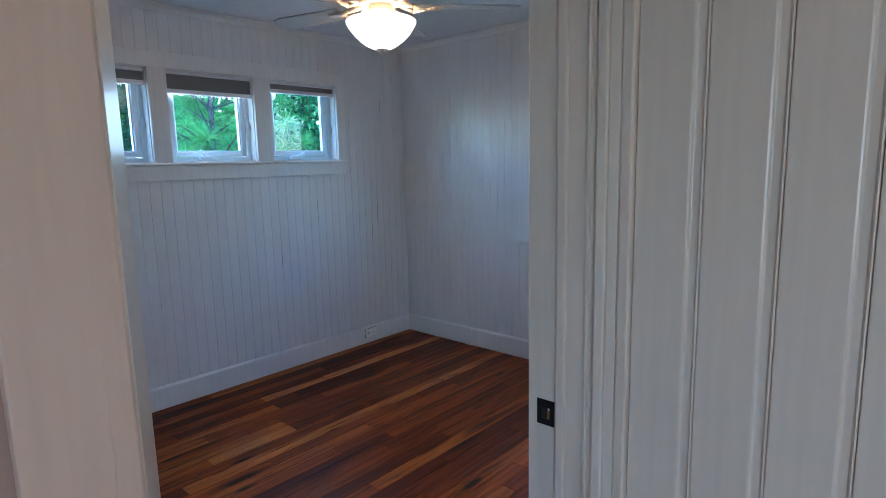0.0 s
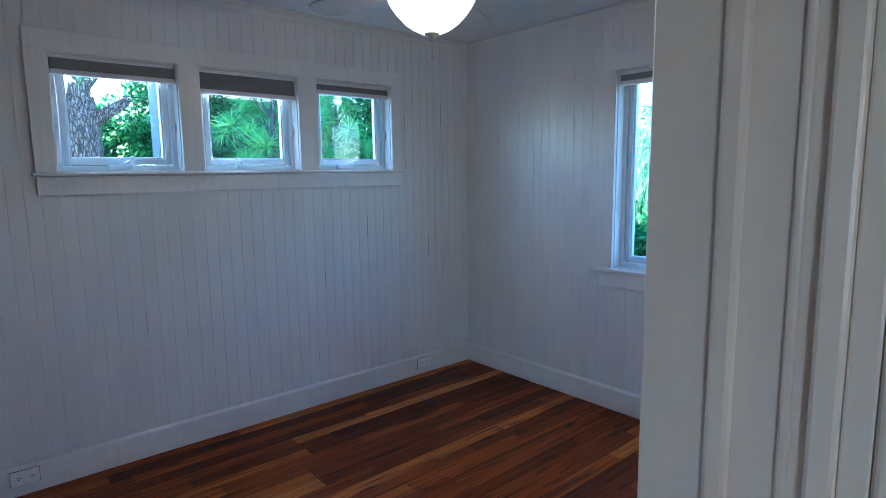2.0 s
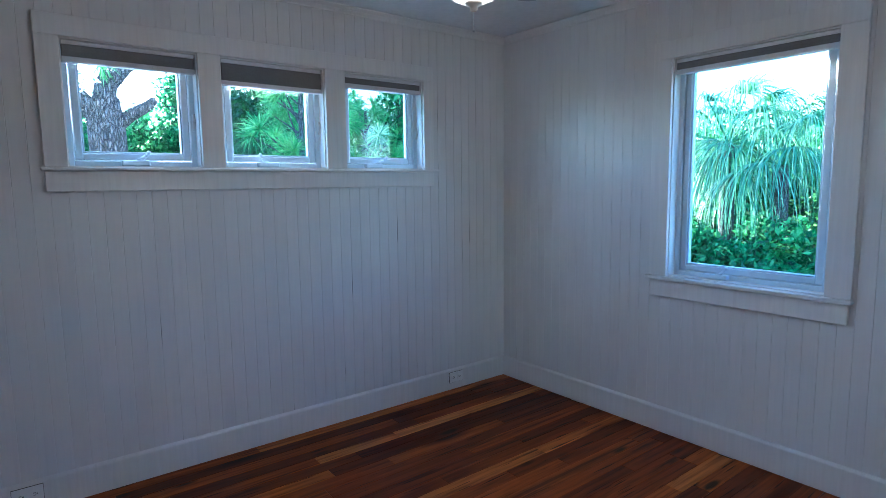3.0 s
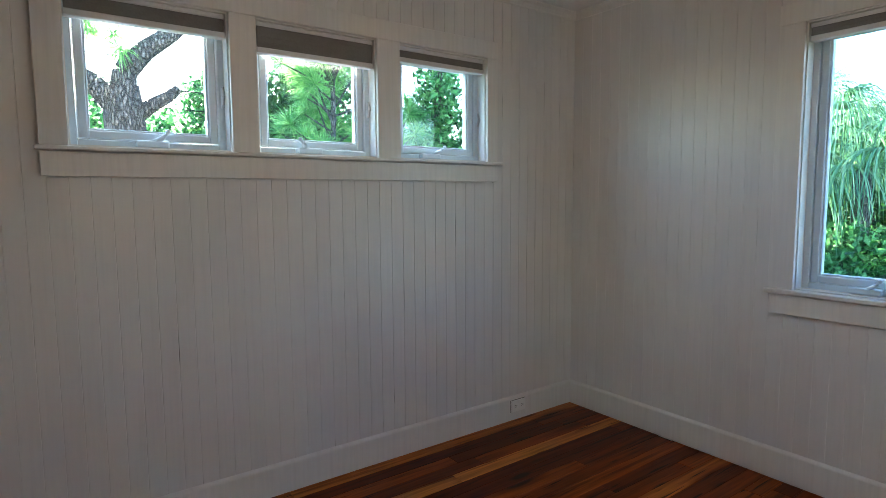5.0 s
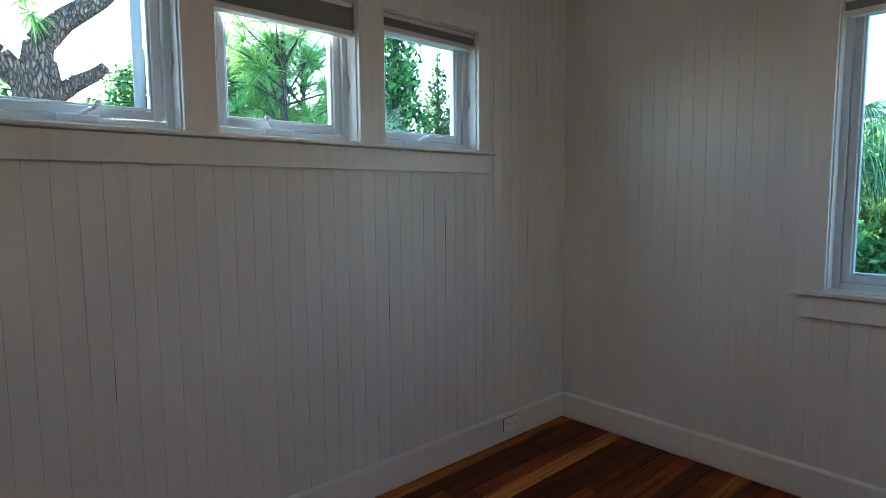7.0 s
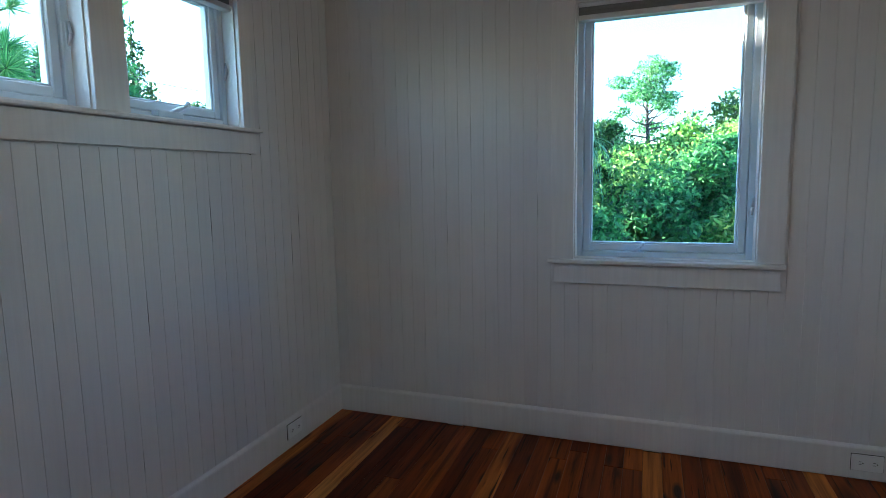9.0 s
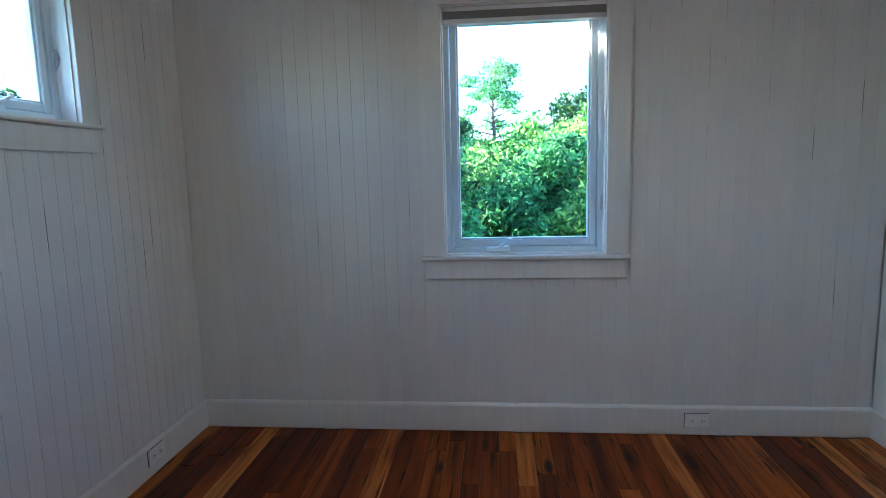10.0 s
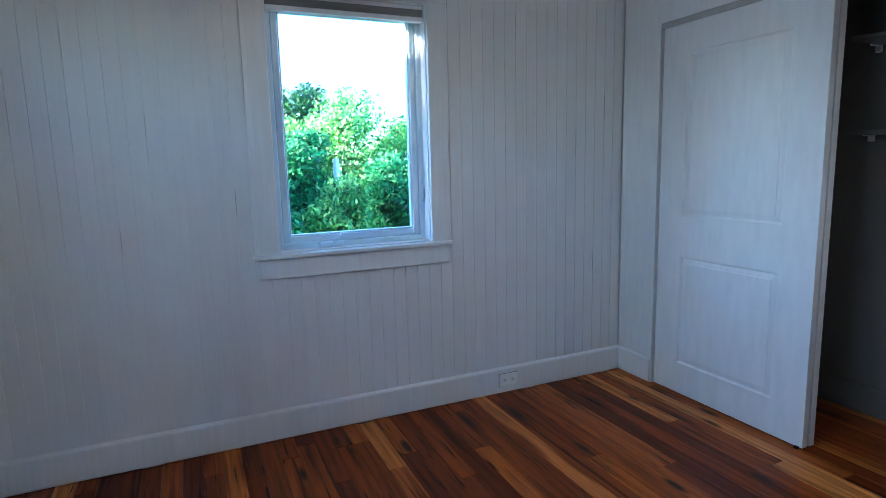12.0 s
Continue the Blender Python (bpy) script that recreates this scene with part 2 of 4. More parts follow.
NEEDLE = leaf_material("pine_needle", (0.05, 0.22, 0.08), (0.20, 0.52, 0.18), (0.46, 0.76, 0.32), 0.6)
FROND = leaf_material("palm_frond", (0.05, 0.17, 0.09), (0.14, 0.36, 0.21), (0.34, 0.58, 0.40), 0.35)
BARK = bark_material()
GRASS = plain("lawn", (0.09, 0.14, 0.03), 0.9, 0.0, 0.5, 3.0)
ASPHALT = plain("driveway_asphalt", (0.10, 0.11, 0.12), 0.85, 0.0, 0.25, 12.0)
POLE = plain("weathered_pole", (0.35, 0.36, 0.36), 0.8, 0.0, 0.25, 10.0)
COPPER = plain("red_feeder", (0.55, 0.11, 0.05), 0.4, 0.1, 0.2, 15.0)
SIDING = paint("house_siding", (0.7, 0.7, 0.7), 0.6, 0.04, (3, 3, 40))
GLOW, gnt, gb = material("lit_bowl")
gb.inputs["Base Color"].default_value = (0.85, 0.78, 0.66, 1)
gb.inputs["Roughness"].default_value = 0.3
gb.inputs["Emission Color"].default_value = (1.0, 0.80, 0.55, 1)
gb.inputs["Emission Strength"].default_value = 0.13


# ---- building helpers ----
def box(bm, x0, y0, z0, x1, y1, z1, bev=0.0, seg=1):
    r = bmesh.ops.create_cube(bm, size=1.0)
    vs = r["verts"]
    sx, sy, sz = abs(x1 - x0), abs(y1 - y0), abs(z1 - z0)
    for v in vs:
        v.co = Vector(((x0 + x1) / 2 + v.co.x * sx, (y0 + y1) / 2 + v.co.y * sy, (z0 + z1) / 2 + v.co.z * sz))
    if bev:
        es = list({e for v in vs for e in v.link_edges})
        bmesh.ops.bevel(bm, geom=es, offset=min(bev, 0.45 * min(sx, sy, sz)), segments=seg, affect="EDGES", profile=0.5)
    return bm


def boxes(*rows, bev=0.0):
    bm = bmesh.new()
    for r in rows:
        box(bm, *r, bev=bev)
    return bm


def tube(bm, a, b, r0, r1=None, seg=12):
    a, b = Vector(a), Vector(b)
    d = b - a
    m = Matrix.Translation((a + b) / 2) @ d.to_track_quat("Z", "Y").to_matrix().to_4x4()
    bmesh.ops.create_cone(bm, cap_ends=True, segments=seg, radius1=r0, radius2=r0 if r1 is None else r1, depth=d.length, matrix=m)
    return bm


def lathe(bm, profile, seg=32):
    """A turned body from (radius, height) pairs."""
    rings = []
    for r, z in profile:
        rings.append([bm.verts.new((max(r, 1e-4) * math.cos(2 * math.pi * i / seg), max(r, 1e-4) * math.sin(2 * math.pi * i / seg), z)) for i in range(seg)])
    for a, b in zip(rings, rings[1:]):
        for i in range(seg):
            bm.faces.new((a[i], a[(i + 1) % seg], b[(i + 1) % seg], b[i]))
    return bm


def prism(bm, outline, z0, z1):
    """An upright prism over a plan outline."""
    lo = [bm.verts.new((x, y, z0)) for x, y in outline]
    hi = [bm.verts.new((x, y, z1)) for x, y in outline]
    bm.faces.new(lo[::-1])
    bm.faces.new(hi)
    n = len(outline)
    for i in range(n):
        bm.faces.new((lo[i], lo[(i + 1) % n], hi[(i + 1) % n], hi[i]))
    return bm


def mesh_of(name, bm, mat, smooth=False):
    bmesh.ops.recalc_face_normals(bm, faces=bm.faces)
    me = bpy.data.meshes.new(name)
    bm.to_mesh(me)
    bm.free()
    me.materials.append(mat)
    if smooth:
        me.shade_smooth()
    return me


def part(name, bm, mat, parent, label="", smooth=False):
    ob = new(name, mesh_of(name, bm, mat, smooth))
    ob.parent = parent
    if label:
        ob["label"] = label
    return ob


def thing(name, bm, mat, label, category, group="", kind="", smooth=False):
    return tagged(new(name, mesh_of(name, bm, mat, smooth)), label, category, group, kind)


def empty(name, m, label, category, group="", kind=""):
    ob = new(name)
    ob.matrix_world = m
    return tagged(ob, label, category, group, kind)


# ---- plan ----
XW, YN, XE, YS = -3.985, 3.725, -0.60, -1.10       # inner faces of the room
CEIL = 2.485
WT = 0.15                                          # outer wall thickness
PITCH, BT = 0.0675, 0.008                          # board pitch and thickness
DOOR_X0, DOOR_X1, DOOR_YR = -0.99, -0.77, 1.15     # entry: jamb depth and right jamb
WIN_Z0, WIN_Z1 = 1.548, 2.113
WINS = [(1.033, 1.606), (1.718, 2.297), (2.424, 2.992)]
BX0, BX1, BZ0, BZ1 = -2.660, -1.878, 0.920, 2.113
HALL_X, HALL_Y = 2.2, -1.6

# ground, far below the sills
ground = thing("ground", boxes((-400, -400, -0.80, 400, 400, -0.60)), GRASS, "uneven green lawn around the house", "ground", kind="structure")

# subfloor and ceilings
floor = thing("floor", boxes((XW - 0.02, HALL_Y, -0.30, HALL_X, YN + 0.02, -0.0125)), DARK, "varnished heart pine plank floor", "floor", kind="structure")
ceiling = thing("ceiling", boxes((XW - WT, HALL_Y - WT, CEIL, HALL_X + WT, YN + WT, CEIL + 0.12)), CEILING, "smooth white painted ceiling", "ceiling", kind="structure")

# west wall with three openings
xa, xb = XW - BT, XW - WT
bm = boxes((xb, YS - WT, -0.30, xa, YN, WIN_Z0), (xb, YS - WT, WIN_Z1, xa, YN, CEIL), (xb, YS - WT, WIN_Z0, xa, WINS[0][0], WIN_Z1), (xb, WINS[0][1], WIN_Z0, xa, WINS[1][0], WIN_Z1), (xb, WINS[1][1], WIN_Z0, xa, WINS[2][0], WIN_Z1), (xb, WINS[2][1], WIN_Z0, xa, YN, WIN_Z1))
wall_west = thing("wall_west", bm, TRIM, "white painted vertical beadboard wall", "wall", kind="structure")
# north wall with one opening
ya, yb = YN + BT, YN + WT
bm = boxes((xb, ya, -0.30, BX0, yb, CEIL), (BX1, ya, -0.30, 0.75, yb, CEIL), (BX0, ya, -0.30, BX1, yb, BZ0), (BX0, ya, BZ1, BX1, yb, CEIL))
wall_north = thing("wall_north", bm, TRIM, "white painted vertical beadboard wall", "wall", kind="structure")
# south wall, behind the walk
wall_south = thing("wall_south", boxes((XW - WT, YS - WT, 0, DOOR_X0 + 0.1, YS, CEIL)), TRIM, "plain white painted wall", "wall", kind="structure")
# east side: return beside the closet, header, wall to the entry
CL_Y1, CL_Y0, CL_Z = 3.44, 1.62, 2.05
bm = boxes((XE, CL_Y1, 0, XE + 0.11, YN, CEIL), (XE, CL_Y0, CL_Z, XE + 0.11, CL_Y1, CEIL), (XE, 1.32, 0, XE + 0.11, CL_Y0, CEIL), (DOOR_X0 + 0.012, 1.17, 0, XE + 0.11, 1.32, CEIL))
wall_east = thing("wall_east", bm, TRIM, "white painted wall around the closet opening", "wall", kind="structure")
# entry: wall left of the door, header
bm = boxes((-0.972, YS, 0, -0.906, 0.34, CEIL), (-0.972, 0.34, 2.08, -0.80, 1.17, CEIL))
wall_entry = thing("wall_entry", bm, BEIGE, "beige painted hall wall beside the bedroom door", "wall", kind="structure")
# hall, closed behind the walker; an unseen opening is added for daylight
bm = boxes((-0.77, 1.168, 0, HALL_X, 1.32, CEIL))
wall_hall = thing("wall_hall", bm, TRIM, "white painted wide-board hall wall", "wall", kind="structure")
bm = boxes((-0.906, HALL_Y - WT, 0, 1.0, HALL_Y, CEIL), (1.7, HALL_Y - WT, 0, HALL_X + WT, HALL_Y, CEIL), (1.0, HALL_Y - WT, 0, 1.7, HALL_Y, 0.8), (1.0, HALL_Y - WT, 2.0, 1.7, HALL_Y, CEIL), (HALL_X, HALL_Y, 0, HALL_X + WT, 1.32, CEIL), (-0.906, HALL_Y, 0, -0.80, YS, CEIL))
wall_back = thing("wall_back", bm, CREAM, "plain cream wall closing the hall", "wall", kind="structure")
# closet shell, with the closet's shade put into its paint
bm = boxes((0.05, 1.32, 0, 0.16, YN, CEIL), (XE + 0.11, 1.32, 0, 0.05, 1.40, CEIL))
wall_closet = thing("wall_closet", bm, CLOSET_SHADED, "plain closet wall, the closet's shade put into its dark paint", "wall", kind="structure")


# ---- windows ----
def crank(parent, x, y, z, swing):
    base = part("crank_base", box(bmesh.new(), x - 0.060, y - 0.038, z, x + 0.060, y, z + 0.027, 0.006, 2), VINYL, parent, "white crank cover")
    bm = bmesh.new()
    tube(bm, (x + swing * 0.1, y - 0.024, z + 0.020), (x + swing * 0.75, y - 0.034, z + 0.046), 0.011, 0.008, 10)
    tube(bm, (x + swing * 0.75, y - 0.034, z + 0.046), (x + swing, y - 0.036, z + 0.060), 0.006, 0.006, 10)
    bmesh.ops.create_uvsphere(bm, u_segments=10, v_segments=8, radius=0.010, matrix=Matrix.Translation((x + swing, y - 0.036, z + 0.064)))
    part("crank_handle", bm, VINYL, base, "folding white crank handle", True)


def lock(parent, x, y, z):
    base = part("lock_plate", box(bmesh.new(), x - 0.008, y - 0.006, z - 0.045, x + 0.008, y, z + 0.045, 0.003), VINYL, parent)
    bm = bmesh.new()
    tube(bm, (x, y - 0.006, z - 0.030), (x, y - 0.020, z + 0.005), 0.005, 0.006, 8)
    tube(bm, (x, y - 0.020, z + 0.005), (x, y - 0.012, z + 0.042), 0.006, 0.004, 8)
    part("lock_lever", bm, CHROME, base, "curved casement lock lever", True)


def window(name, m, w, h, locks, crank_x, swing, label):
    """A casement in a wall opening. Local x runs along the wall, z up, y outwards."""
    win = empty(name, m, label, "window", kind="structure")
    d, f = 0.062, 0.032
    bm = boxes((0, 0, 0, 0.006, d, h), (w - 0.006, 0, 0, w, d, h), (0.006, 0, h - 0.006, w - 0.006, d, h), (0.006, 0, 0, w - 0.006, d, 0.006))
    part("window_jamb", bm, TRIM, win)
    fr = bmesh.new()
    for r in ((0.0, d, 0.0, f, d + 0.07, h), (w - f, d, 0.0, w, d + 0.07, h), (f, d, 0.0, w - f, d + 0.07, f), (f, d, h - f, w - f, d + 0.07, h)):
        box(fr, *r, bev=0.003)
    part("window_frame", fr, VINYL, win)
    s0, s1 = f + 0.003, f + 0.036
    sa = bmesh.new()
    for r in ((s0, d + 0.010, s0, s1, d + 0.055, h - s0), (w - s1, d + 0.010, s0, w - s0, d + 0.055, h - s0), (s1, d + 0.010, s0, w - s1, d + 0.055, s1), (s1, d + 0.010, h - s1, w - s1, d + 0.055, h - s0)):
        box(sa, *r, bev=0.004)
    for r in ((s1, d + 0.018, s1, s1 + 0.008, d + 0.05, h - s1), (w - s1 - 0.008, d + 0.018, s1, w - s1, d + 0.05, h - s1), (s1 + 0.008, d + 0.018, s1, w - s1 - 0.008, d + 0.05, s1 + 0.008), (s1 + 0.008, d + 0.018, h - s1 - 0.008, w - s1 - 0.008, d + 0.05, h - s1)):
        box(sa, *r, bev=0.003)
    sash = part("sash", sa, VINYL, win)
    pane = part("pane", boxes((s1, d + 0.034, s1, w - s1, d + 0.038, h - s1)), GLASS, sash, "clear window glass")
    pane.visible_shadow = False
    crank(win, crank_x, d + 0.002, 0.008, swing)
    for x, z in locks:
        lock(win, x, d + 0.002, z)
    return win


def shade(name, m, w, h, fabric, label):
    """A cellular shade drawn up under the head of a window."""
    sh = empty(name, m, label, "window shade", "cellular shades in the windows")
    part("head_rail", box(bmesh.new(), 0.009, 0.006, h - 0.027, w - 0.009, 0.046, h - 0.008, 0.003), RAIL, sh)
    n = max(2, round(fabric / 0.022))
    for i in range(n):
        z1 = h - 0.027 - i * fabric / n
        part("pleat", box(bmesh.new(), 0.012, 0.010, z1 - fabric / n, w - 0.012, 0.042, z1, 0.0009), SHADE, sh, "dark grey pleat")
    zb = h - 0.027 - fabric
    part("bottom_rail", box(bmesh.new(), 0.008, 0.005, zb - 0.024, w - 0.008, 0.047, zb, 0.003), RAIL, sh)
    return sh


LOCKS = [((0.560, 0.23),), ((0.012, 0.23), (0.566, 0.23)), ((0.556, 0.23),)]
CRANKS = [(0.28, 0.055), (0.25, -0.05), (0.22, 0.085)]
FABRIC = [0.052, 0.088, 0.034]
for i, (y0, y1) in enumerate(WINS):
    m = pose(XW, y0, WIN_Z0, 0, 0, 90)
    window("window_%d" % (i + 1), m, y1 - y0, WIN_Z1 - WIN_Z0, LOCKS[i], CRANKS[i][0], CRANKS[i][1], "small white vinyl casement window with crank handle")
    shade("cellular_shade", m, y1 - y0, WIN_Z1 - WIN_Z0, FABRIC[i], "raised dark grey cellular shade with white rails")
m = pose(BX0, YN, BZ0)
window("window_4", m, BX1 - BX0, BZ1 - BZ0, ((BX1 - BX0 - 0.014, 0.24),), 0.26, 0.055, "tall white vinyl casement window with crank handle")
shade("cellular_shade", m, BX1 - BX0, BZ1 - BZ0, 0.036, "raised dark grey cellular shade with white rails, on the tall window")

# casings, stools and aprons, proud of the boards
C = 0.021
trim_w = empty("trim_west", pose(0, 0, 0), "flat white casing boards around three windows", "window trim", kind="structure")
z0, z1, y0, y1 = WIN_Z0, WIN_Z1, 0.943, 3.066
x0, x1 = XW - 0.002, XW + C
part("casing_head", box(bmesh.new(), x0, y0, z1, x1, y1, 2.205, 0.002), TRIM, trim_w)
for a, b in ((y0, WINS[0][0]), (WINS[0][1], WINS[1][0]), (WINS[1][1], WINS[2][0]), (WINS[2][1], y1)):
    part("casing_upright", box(bmesh.new(), x0, a, z0, x1 - 0.001, b, z1, 0.002), TRIM, trim_w)
part("stool", box(bmesh.new(), x0, 0.928, z0 - 0.017, x1 + 0.018, 3.098, z0 - 0.0005, 0.004), TRIM, trim_w)
part("apron", box(bmesh.new(), x0, 0.943, 1.438, x1 - 0.001, 3.066, z0 - 0.0195, 0.002), TRIM, trim_w)
trim_n = empty("trim_north", pose(0, 0, 0), "flat white casing boards around the tall window", "window trim", kind="structure")
y0, y1 = YN - C, YN + 0.002
part("casing_head", box(bmesh.new(), -2.768, y0, BZ1, -1.772, y1, 2.205, 0.002), TRIM, trim_n)
part("casing_upright", box(bmesh.new(), -2.768, y0 + 0.001, BZ0, BX0, y1, BZ1, 0.002), TRIM, trim_n)
part("casing_upright", box(bmesh.new(), BX1, y0 + 0.001, BZ0, -1.772, y1, BZ1, 0.002), TRIM, trim_n)
part("stool", box(bmesh.new(), -2.782, y0 - 0.018, BZ0 - 0.022, -1.766, y1, BZ0 - 0.0005, 0.004), TRIM, trim_n)
part("apron", box(bmesh.new(), -2.756, y0 + 0.001, 0.803, -1.782, y1, BZ0 - 0.0250, 0.002), TRIM, trim_n)

# baseboards with an eased cap
BH, BD = 0.150, 0.018


def strip(bm, pts, length):
    """A moulding: (out, up) profile drawn along local x; out is -y."""
    p = [bm.verts.new((0, -o, z)) for o, z in pts]
    q = [bm.verts.new((length, -o, z)) for o, z in pts]
    for i in range(len(pts)):
        j = (i + 1) % len(pts)
        bm.faces.new((p[i], p[j], q[j], q[i]))
    bm.faces.new(p)
    bm.faces.new(q)
    return bm


def baseboard(name, m, length, depth=BD, mat=TRIM):
    prof = [(-0.002, 0.0055), (depth, 0.0055), (depth, BH - 0.013), (depth - 0.003, BH - 0.007), (depth - 0.010, BH - 0.002), (depth - 0.013, BH), (-0.002, BH)]
    ob = thing(name, strip(bmesh.new(), prof, length), mat, "tall white painted baseboard with an eased top", "baseboard", kind="structure")
    ob.matrix_world = m
    return ob


baseboard("baseboard_west", pose(XW, YS, 0, 0, 0, 90), YN - YS)
baseboard("baseboard_north", pose(XW + BD, YN, 0), XE - XW - BD)
baseboard("baseboard_east", pose(XE, YN - BD, 0, 0, 0, -90), YN - BD - CL_Y1 - 0.004, 0.014)
# this baseboard is painted dark too, as if shaded by the closet
baseboard("baseboard_closet", pose(0.05, YN, 0, 0, 0, -90), YN - 1.40, BD, CLOSET_SHADED)


# crown: a small cove strip under the ceiling
def crown(name, m, length):
    bm = bmesh.new()
    pts = [(0, 0), (0, -0.045), (0.006, -0.045), (0.008, -0.036), (0.016, -0.020), (0.026, -0.010), (0.030, -0.006), (0.030, 0)]
    a = [bm.verts.new((0, y, z)) for y, z in pts]
    b = [bm.verts.new((length, y, z)) for y, z in pts]
    for i in range(len(pts)):
        j = (i + 1) % len(pts)
        bm.faces.new((a[i], a[j], b[j], b[i]))
    bm.faces.new(a)
    bm.faces.new(b)
    ob = thing(name, bm, TRIM, "thin white crown moulding under the ceiling", "crown moulding", kind="structure")
    ob.matrix_world = m
    return ob


crown("crown_west", pose(XW, YN, CEIL, 0, 0, -90), YN - YS)
crown("crown_north", pose(XE, YN, CEIL, 0, 0, 180), XE - XW)

# ---- entry: right jamb with stop and strike, left jamb, open door ----
jamb_r = empty("door_jamb_right", pose(0, 0, 0), "white painted door jamb with a black strike plate", "door jamb", kind="structure")
Y = DOOR_YR
H = 2.08
part("jamb_board", box(bmesh.new(), DOOR_X0, Y, 0, -0.835, Y + 0.03, H, 0.003), HALL, jamb_r)
part("jamb_edge", box(bmesh.new(), DOOR_X0 - 0.002, Y + 0.004, 0, DOOR_X0 + 0.03, Y + 0.12, H + 0.08, 0.003), HALL, jamb_r)
part("door_stop", box(bmesh.new(), -0.921, Y - 0.011, 0, -0.899, Y + 0.001, H, 0.005, 2), HALL, jamb_r)
part("bead", box(bmesh.new(), -0.862, Y - 0.006, 0, -0.853, Y + 0.001, H, 0.003, 2), HALL, jamb_r)
part("casing_edge", box(bmesh.new(), -0.840, Y - 0.012, 0, -0.818, Y + 0.03, H + 0.06, 0.004, 2), HALL_LIGHT, jamb_r)
part("casing_step", box(bmesh.new(), -0.818, Y - 0.007, 0, -0.796, Y + 0.03, H + 0.06, 0.003, 2), HALL_LIGHT, jamb_r)
part("casing_bead", box(bmesh.new(), -0.796, Y - 0.011, 0, -0.772, Y + 0.03, H + 0.06, 0.006, 3), HALL, jamb_r)
bm = bmesh.new()
for r in ((-0.966, Y - 0.0025, 0.972, -0.954, Y + 0.001, 1.026), (-0.936, Y - 0.0025, 0.972, -0.926, Y + 0.001, 1.026), (-0.954, Y - 0.0025, 0.972, -0.936, Y + 0.001, 0.986), (-0.954, Y - 0.0025, 1.010, -0.936, Y + 0.001, 1.026)):
    box(bm, *r)
strike = part("strike_plate", bm, BLACK, jamb_r, "black metal strike plate")
part("strike_hole", boxes((-0.954, Y - 0.0012, 0.986, -0.942, Y - 0.0004, 1.010)), DARK, strike)
part("strike_lip", boxes((-0.942, Y - 0.0018, 0.986, -0.936, Y - 0.0002, 1.004)), BRASS, strike)

jamb_l = empty("door_jamb_left", pose(0, 0, 0), "cream painted door jamb and casing", "door jamb", kind="structure")
part("jamb_board", prism(bmesh.new(), [(-0.892, 0.367), (-0.986, 0.410), (-0.986, 0.34), (-0.892, 0.33)], 0, H), HALL, jamb_l)
part("casing_board", box(bmesh.new(), -0.906, 0.273, 0, -0.888, 0.364, H + 0.08, 0.003, 2), CREAM, jamb_l, "cream casing board with a paint drip")
bm = bmesh.new()
for i in range(9):
    za = 1.19 + i * 0.018
    tube(bm, (-0.8885, 0.342 + 0.0012 * math.sin(i * 1.9), za), (-0.8885, 0.342 + 0.0012 * math.sin((i + 1) * 1.9), za + 0.019), 0.0012, 0.0010, 6)
part("paint_drip", bm, CREAM, jamb_l, "thin raised drip of paint")
part("jamb_head", boxes((-0.985, 0.35, H, -0.80, 1.17, H + 0.03)), TRIM, jamb_l)
part("hinge_leaf", prism(bmesh.new(), [(-0.900, 0.3725), (-0.922, 0.3825), (-0.9225, 0.3815), (-0.9005, 0.3715)], 1.10, 1.172), BLACK, jamb_l, "black hinge leaf")

door = empty("door_1", pose(-0.998, 0.395, 0, 0, 0, 175.8), "white bedroom door standing open into the room", "door", kind="structure")
part("door_leaf", box(bmesh.new(), 0.004, 0, 0.010, 0.735, 0.035, 2.06, 0.003), DOOR, door)
handle = part("door_handle", tube(bmesh.new(), (0.672, -0.001, 0.96), (0.672, -0.010, 0.96), 0.027, 0.025, 24), BLACK, door, "black lever handle", True)
bm = bmesh.new()
tube(bm, (0.672, -0.008, 0.96), (0.672, -0.058, 0.96), 0.010, 0.010, 14)
tube(bm, (0.678, -0.056, 0.962), (0.575, -0.058, 0.952), 0.011, 0.008, 14)
part("lever", bm, BLACK, handle, "", True)

# ---- closet: two bypass doors pushed to one end ----
track = thing("closet_track", boxes((XE + 0.004, CL_Y0, 2.018, XE + 0.10, CL_Y1, 2.05)), TRACK, "grey sliding door track under the closet header", "door track", kind="structure")


